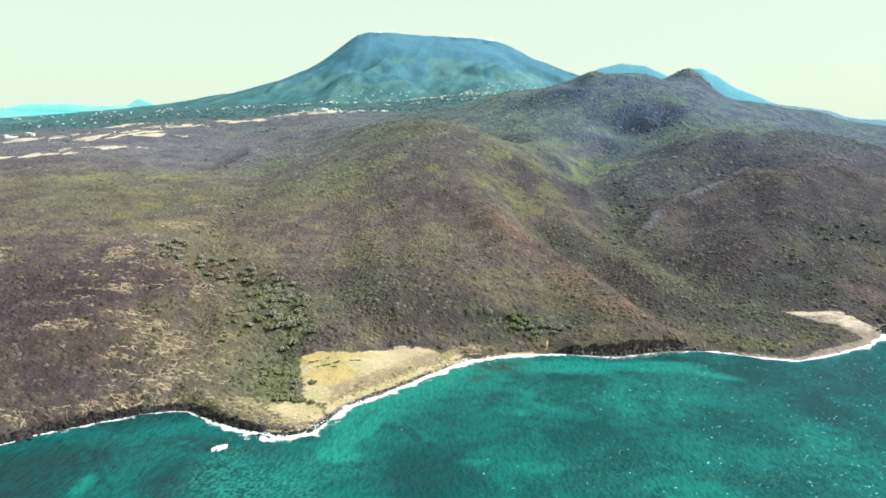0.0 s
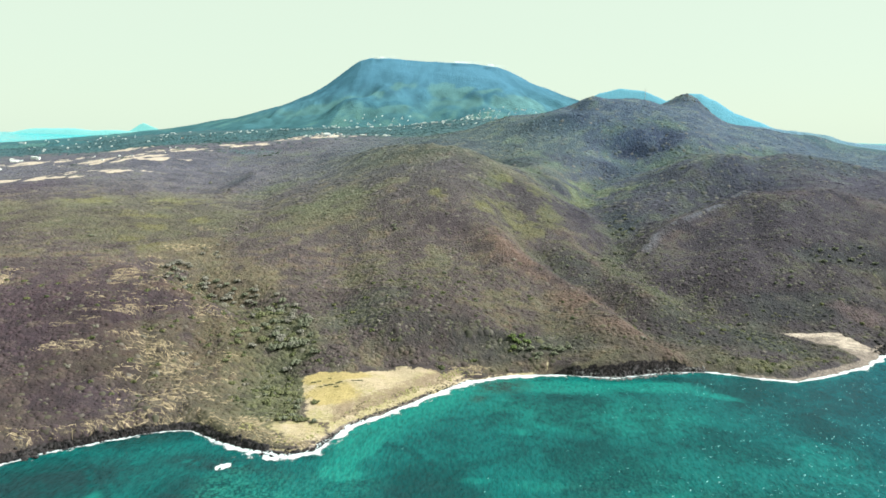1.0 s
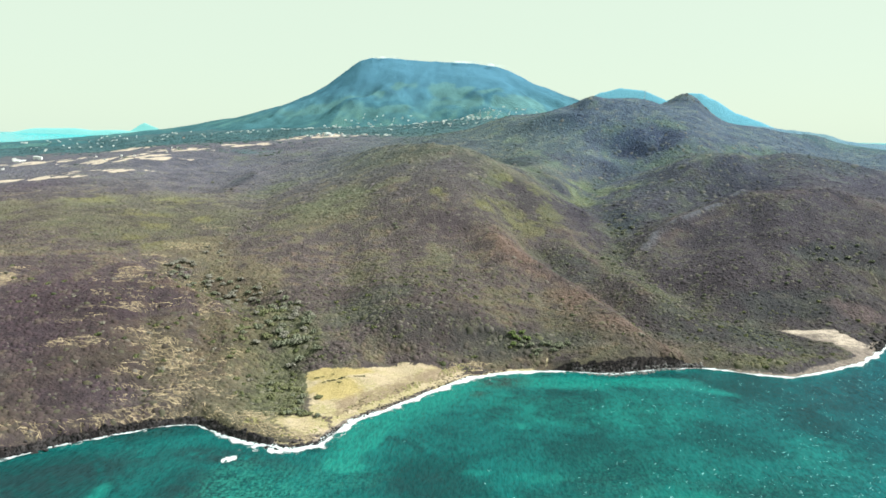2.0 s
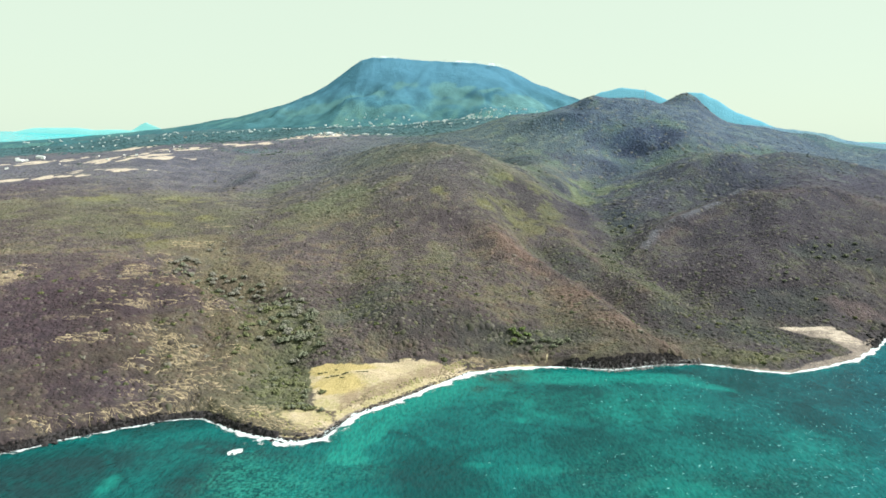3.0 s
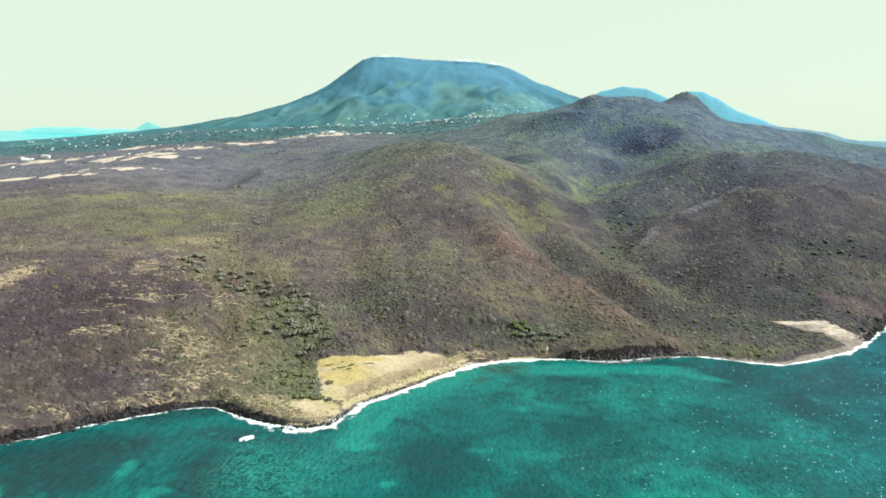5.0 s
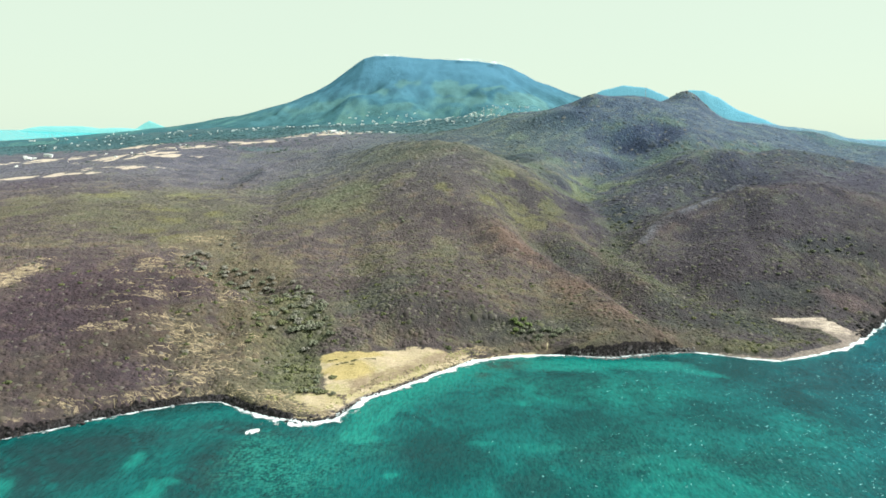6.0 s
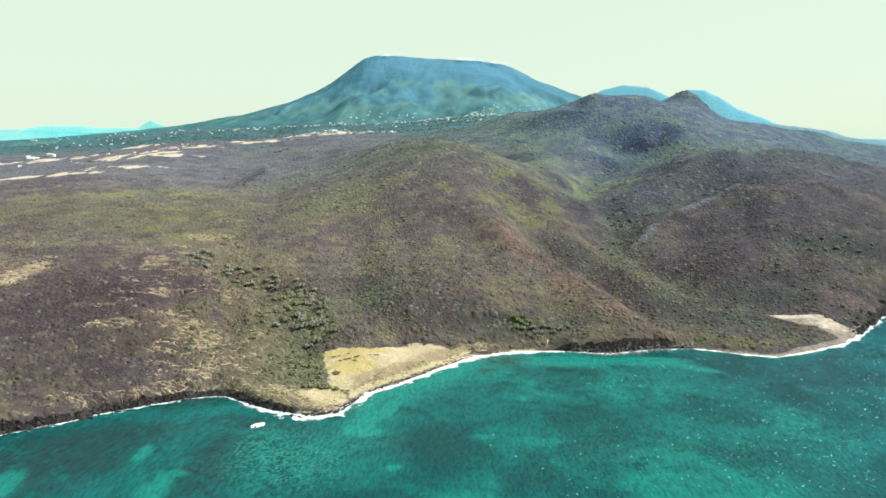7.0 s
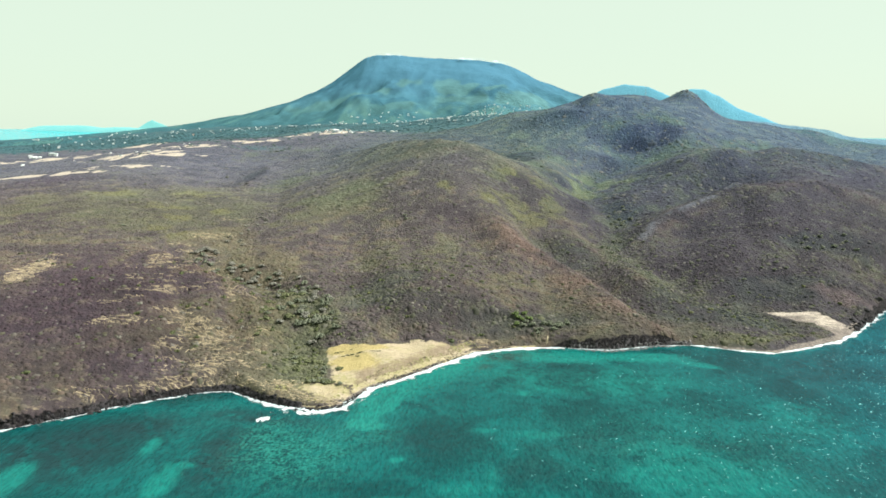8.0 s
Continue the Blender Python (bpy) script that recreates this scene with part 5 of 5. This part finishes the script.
boulders(45, [(482, 1425), (506, 1430), (530, 1425), (552, 1418)], 13, 0.8, 2.1, stone, "weathered grey crag at the hilltop", "crags on the hilltop")


def rock_wall(x0, x1, material, label):
    """A low sea cliff of broken columns, standing side by side along the shore."""
    edge = coast_points(x0, x1, 0.55)
    for _ in range(12):
        edge[1:-1] = (edge[:-2] + edge[1:-1] * 2 + edge[2:]) / 4
    run = np.gradient(edge, axis=0)
    run /= np.linalg.norm(run, axis=1, keepdims=True)
    back = np.stack([-run[:, 1], run[:, 0]], -1)
    vs, fs = [], []
    for row, (lo, hi) in enumerate(((0.2, 0.55), (0.5, 0.95))):
        spot = edge + back * (1.1 + 1.1 * row - inland(edge[:, 0], edge[:, 1]))[:, None] + rng.normal(0, 0.4, edge.shape)
        step = np.interp(edge[:, 0], BLUFF_X, BLUFF_Z) * (1 + 0.3 * fbm(edge[:, 0], edge[:, 1], 12, 3, 41)) * rng.uniform(lo, hi, len(edge))
        for p, r, q, h in zip(spot, run, back, step):
            w, d, k = rng.uniform(0.5, 1.1) + 0.8 * row, rng.uniform(0.9, 1.6), len(vs)
            for a, c in ((-w, -d * 0.5), (w, -d * 0.5 + rng.uniform(-0.3, 0.3)), (w, d), (-w, d)):
                vs.append((p[0] + r[0] * a + q[0] * c, p[1] + r[1] * a + q[1] * c, -0.6))
            for a, c in ((-w, -d * 0.2), (w, -d * 0.2), (w, d), (-w, d)):
                a, c = a * rng.uniform(0.6, 1.0), c + rng.uniform(-0.3, 0.5)
                vs.append((p[0] + r[0] * a + q[0] * c, p[1] + r[1] * a + q[1] * c, h * rng.uniform(0.82, 1.06)))
            fs += [(k, k + 1, k + 5, k + 4), (k + 1, k + 2, k + 6, k + 5), (k + 3, k, k + 4, k + 7), (k + 4, k + 5, k + 6, k + 7)]
    return tagged(new("rock_wall", mesh_of("rock_wall", vs, fs, material)), label, "cliff", kind="stuff")


rock_wall(-300, -128, BASALT, "low black basalt sea cliff broken into columns")
rock_wall(-124, -84, BASALT, "low black basalt cliff round the rocky point")
rock_wall(82, 168, BASALT, "dark basalt sea cliff below the spur")


def rubble(count, line, wide, lo, hi, material, label):
    """Loose stones too many to tell apart, in one mesh."""
    x, y = np.array(along(line, count, wide)).T
    ok = (inland(x, y) > -0.8) & (land(x, y) < 2.4)
    x, y = x[ok], y[ok]
    r = rng.uniform(lo, hi, len(x))
    v, f, _ = domes(np.stack([x, y, np.maximum(land(x, y), -0.2)], -1), r, r * rng.uniform(0.6, 1.3, len(x)), rng, 5)
    return tagged(new("shore_rocks", mesh_of("shore_rocks", v, f, material)), label, "rocks", kind="stuff")


rubble(1500, [(-270, 225), (-232, 257), (-201, 275), (-183, 288), (-162, 301), (-141, 311), (-126, 313)], 1.3, 0.25, 0.8, BASALT, "broken black basalt at the foot of the bluff")
rubble(900, [(-126, 313), (-105, 300), (-88, 292), (-72, 288), (-60, 292), (-53, 308)], 1.2, 0.2, 0.7, BASALT, "broken black basalt round the point")
rubble(700, [(-55, 306), (-42, 327), (-25, 344), (-7, 364), (17, 387), (42, 397)], 0.8, 0.15, 0.45, BASALT, "dark stones strewn along the tide line")
rubble(900, [(84, 399), (110, 395), (130, 400), (146, 407), (170, 409)], 1.5, 0.3, 0.9, GREYROCK, "grey broken rock below the cliff")
rubble(500, [(310, 447), (330, 468), (377, 516), (420, 545)], 2.2, 0.4, 1.3, BASALT, "broken dark rock round the headland")

# ---- houses ----
def box_mesh(name, sx, sy, z0, z1, material, bevel=0.0):
    bm = bmesh.new()
    bmesh.ops.create_cube(bm, size=1.0)
    for vert in bm.verts:
        vert.co = Vector((vert.co.x * sx, vert.co.y * sy, z0 + (vert.co.z + 0.5) * (z1 - z0)))
    if bevel:
        bmesh.ops.bevel(bm, geom=list(bm.edges), offset=bevel, segments=1, affect="EDGES")
    return bm_mesh(name, bm, material)


def hip_roof(sx, sy, z, rise, material):
    o = 0.7
    x, y, rx = sx / 2 + o, sy / 2 + o, max(sx - sy, 0.6) / 2
    v = [(-x, -y, z), (x, -y, z), (x, y, z), (-x, y, z), (-rx, 0, z + rise), (rx, 0, z + rise), (-x, -y, z - 0.25), (x, -y, z - 0.25), (x, y, z - 0.25), (-x, y, z - 0.25)]
    f = [(0, 1, 5, 4), (2, 3, 4, 5), (0, 4, 3, 3), (1, 2, 5, 5), (6, 7, 1, 0), (7, 8, 2, 1), (8, 9, 3, 2), (9, 6, 0, 3), (9, 8, 7, 6)]
    me = bpy.data.meshes.new("roof")
    me.from_pydata(v, [], [tuple(dict.fromkeys(q)) for q in f])
    me.materials.append(material)
    return me


def house(sx, sy, tall, roof_material, label, group):
    ob = new("house")
    part("wall", box_mesh("wall", sx, sy, -3.0, tall, WALL_WHITE), ob)
    part("roof", hip_roof(sx, sy, tall + 0.02, sy * 0.22, roof_material), ob)
    d = part("door", box_mesh("door", 1.2, 0.12, 0.0, 2.1, DOOR_DARK), ob)
    d.location = (0, -sy / 2 - 0.03, 0)
    pane = box_mesh("window", 1.8, 0.12, 1.0, 2.3, DOOR_DARK)
    for k in (-0.32, 0.32):
        w = part("window", pane, ob)
        w.location = (k * sx, -sy / 2 - 0.03, 0)
    return tagged(ob, label, "house", group)


kinds = [house(15, 9, 3.4, ROOF_PALE, "white rendered house with a pale hipped roof", "houses on the plain"), house(20, 11, 6.2, ROOF_PALE, "large two-storey white house with a pale roof", "houses on the plain"),
         house(12, 9, 3.2, ROOF_RED, "white house with a weathered red roof", "houses on the plain"), house(26, 12, 4.2, ROOF_PALE, "long white building with a pale metal roof", "houses on the plain")]


def settle(count, cx, cy, rx, ry, pick, size=1.0, turn0=0.0):
    for _ in range(count):
        g, r = rng.uniform(0, 2 * np.pi), math.sqrt(rng.random())
        x, y = cx + rx * r * math.cos(g), cy + ry * r * math.sin(g)
        z = float(any_height(x, y)[0])
        copy_thing(kinds[pick[rng.integers(0, len(pick))]], pose(x, y, z + 0.9, 0, 0, turn0 + rng.uniform(-40, 40)) @ Matrix.Scale(size * rng.uniform(0.8, 1.15), 4))


for k, (x, y) in enumerate([(-1050, 1650), (-1030, 1690), (-890, 2300), (-310, 1790)]):
    kinds[k].matrix_basis = pose(x, y, float(any_height(x, y)[0]) + 0.9, 0, 0, 12 * k) @ Matrix.Scale(0.7, 4)
settle(7, -1040, 1660, 60, 50, [0, 1, 2], 0.7)
settle(16, -290, 1780, 90, 60, [0, 2], 0.6)
settle(30, -1150, 2450, 420, 380, [0, 1, 2, 3], 0.45)
settle(24, -1550, 3050, 450, 250, [0, 1, 3], 0.5)
settle(34, -650, 2700, 330, 220, [0, 1, 3], 0.45)
settle(70, 80, 2950, 330, 260, [0, 2, 3], 0.55)
settle(70, 330, 3050, 260, 260, [0, 2, 3], 0.55)
settle(40, -250, 3000, 300, 240, [0, 3], 0.5)
settle(10, -760, 1450, 300, 200, [0, 2], 0.45)
settle(36, 40, 2350, 260, 260, [0, 2, 3], 0.42)
settle(14, -220, 1760, 90, 60, [0, 3], 0.4)
settle(10, 1800, 3000, 160, 40, [0, 3])

# ---- radio mast on the hill ----
mast = tagged(new("radio_mast"), "thin grey steel radio mast on the hill crest", "mast")
vm, fm = [], []
for k in range(3):
    g = 2 * math.pi * k / 3
    tube(vm, fm, (0.9 * math.cos(g), 0.9 * math.sin(g), -1), (0.25 * math.cos(g), 0.25 * math.sin(g), 19), 0.14, 0.1)
for h in range(0, 19, 2):
    s = 0.9 - 0.65 * (h + 1) / 20
    for k in range(3):
        g, g2 = 2 * math.pi * k / 3, 2 * math.pi * (k + 1) / 3
        tube(vm, fm, (s * math.cos(g), s * math.sin(g), h), (s * 0.93 * math.cos(g2), s * 0.93 * math.sin(g2), h + 2), 0.06, 0.06, 4)
part("lattice", mesh_of("lattice", vm, fm, STEEL), mast)
va, fa = [], []
tube(va, fa, (0, 0, 19), (0, 0, 23), 0.08, 0.05)
part("antenna", mesh_of("antenna", va, fa, STEEL), mast)
mast.matrix_basis = pose(392, 1335, float(any_height(392, 1335)[0]), 0, 0, 0)
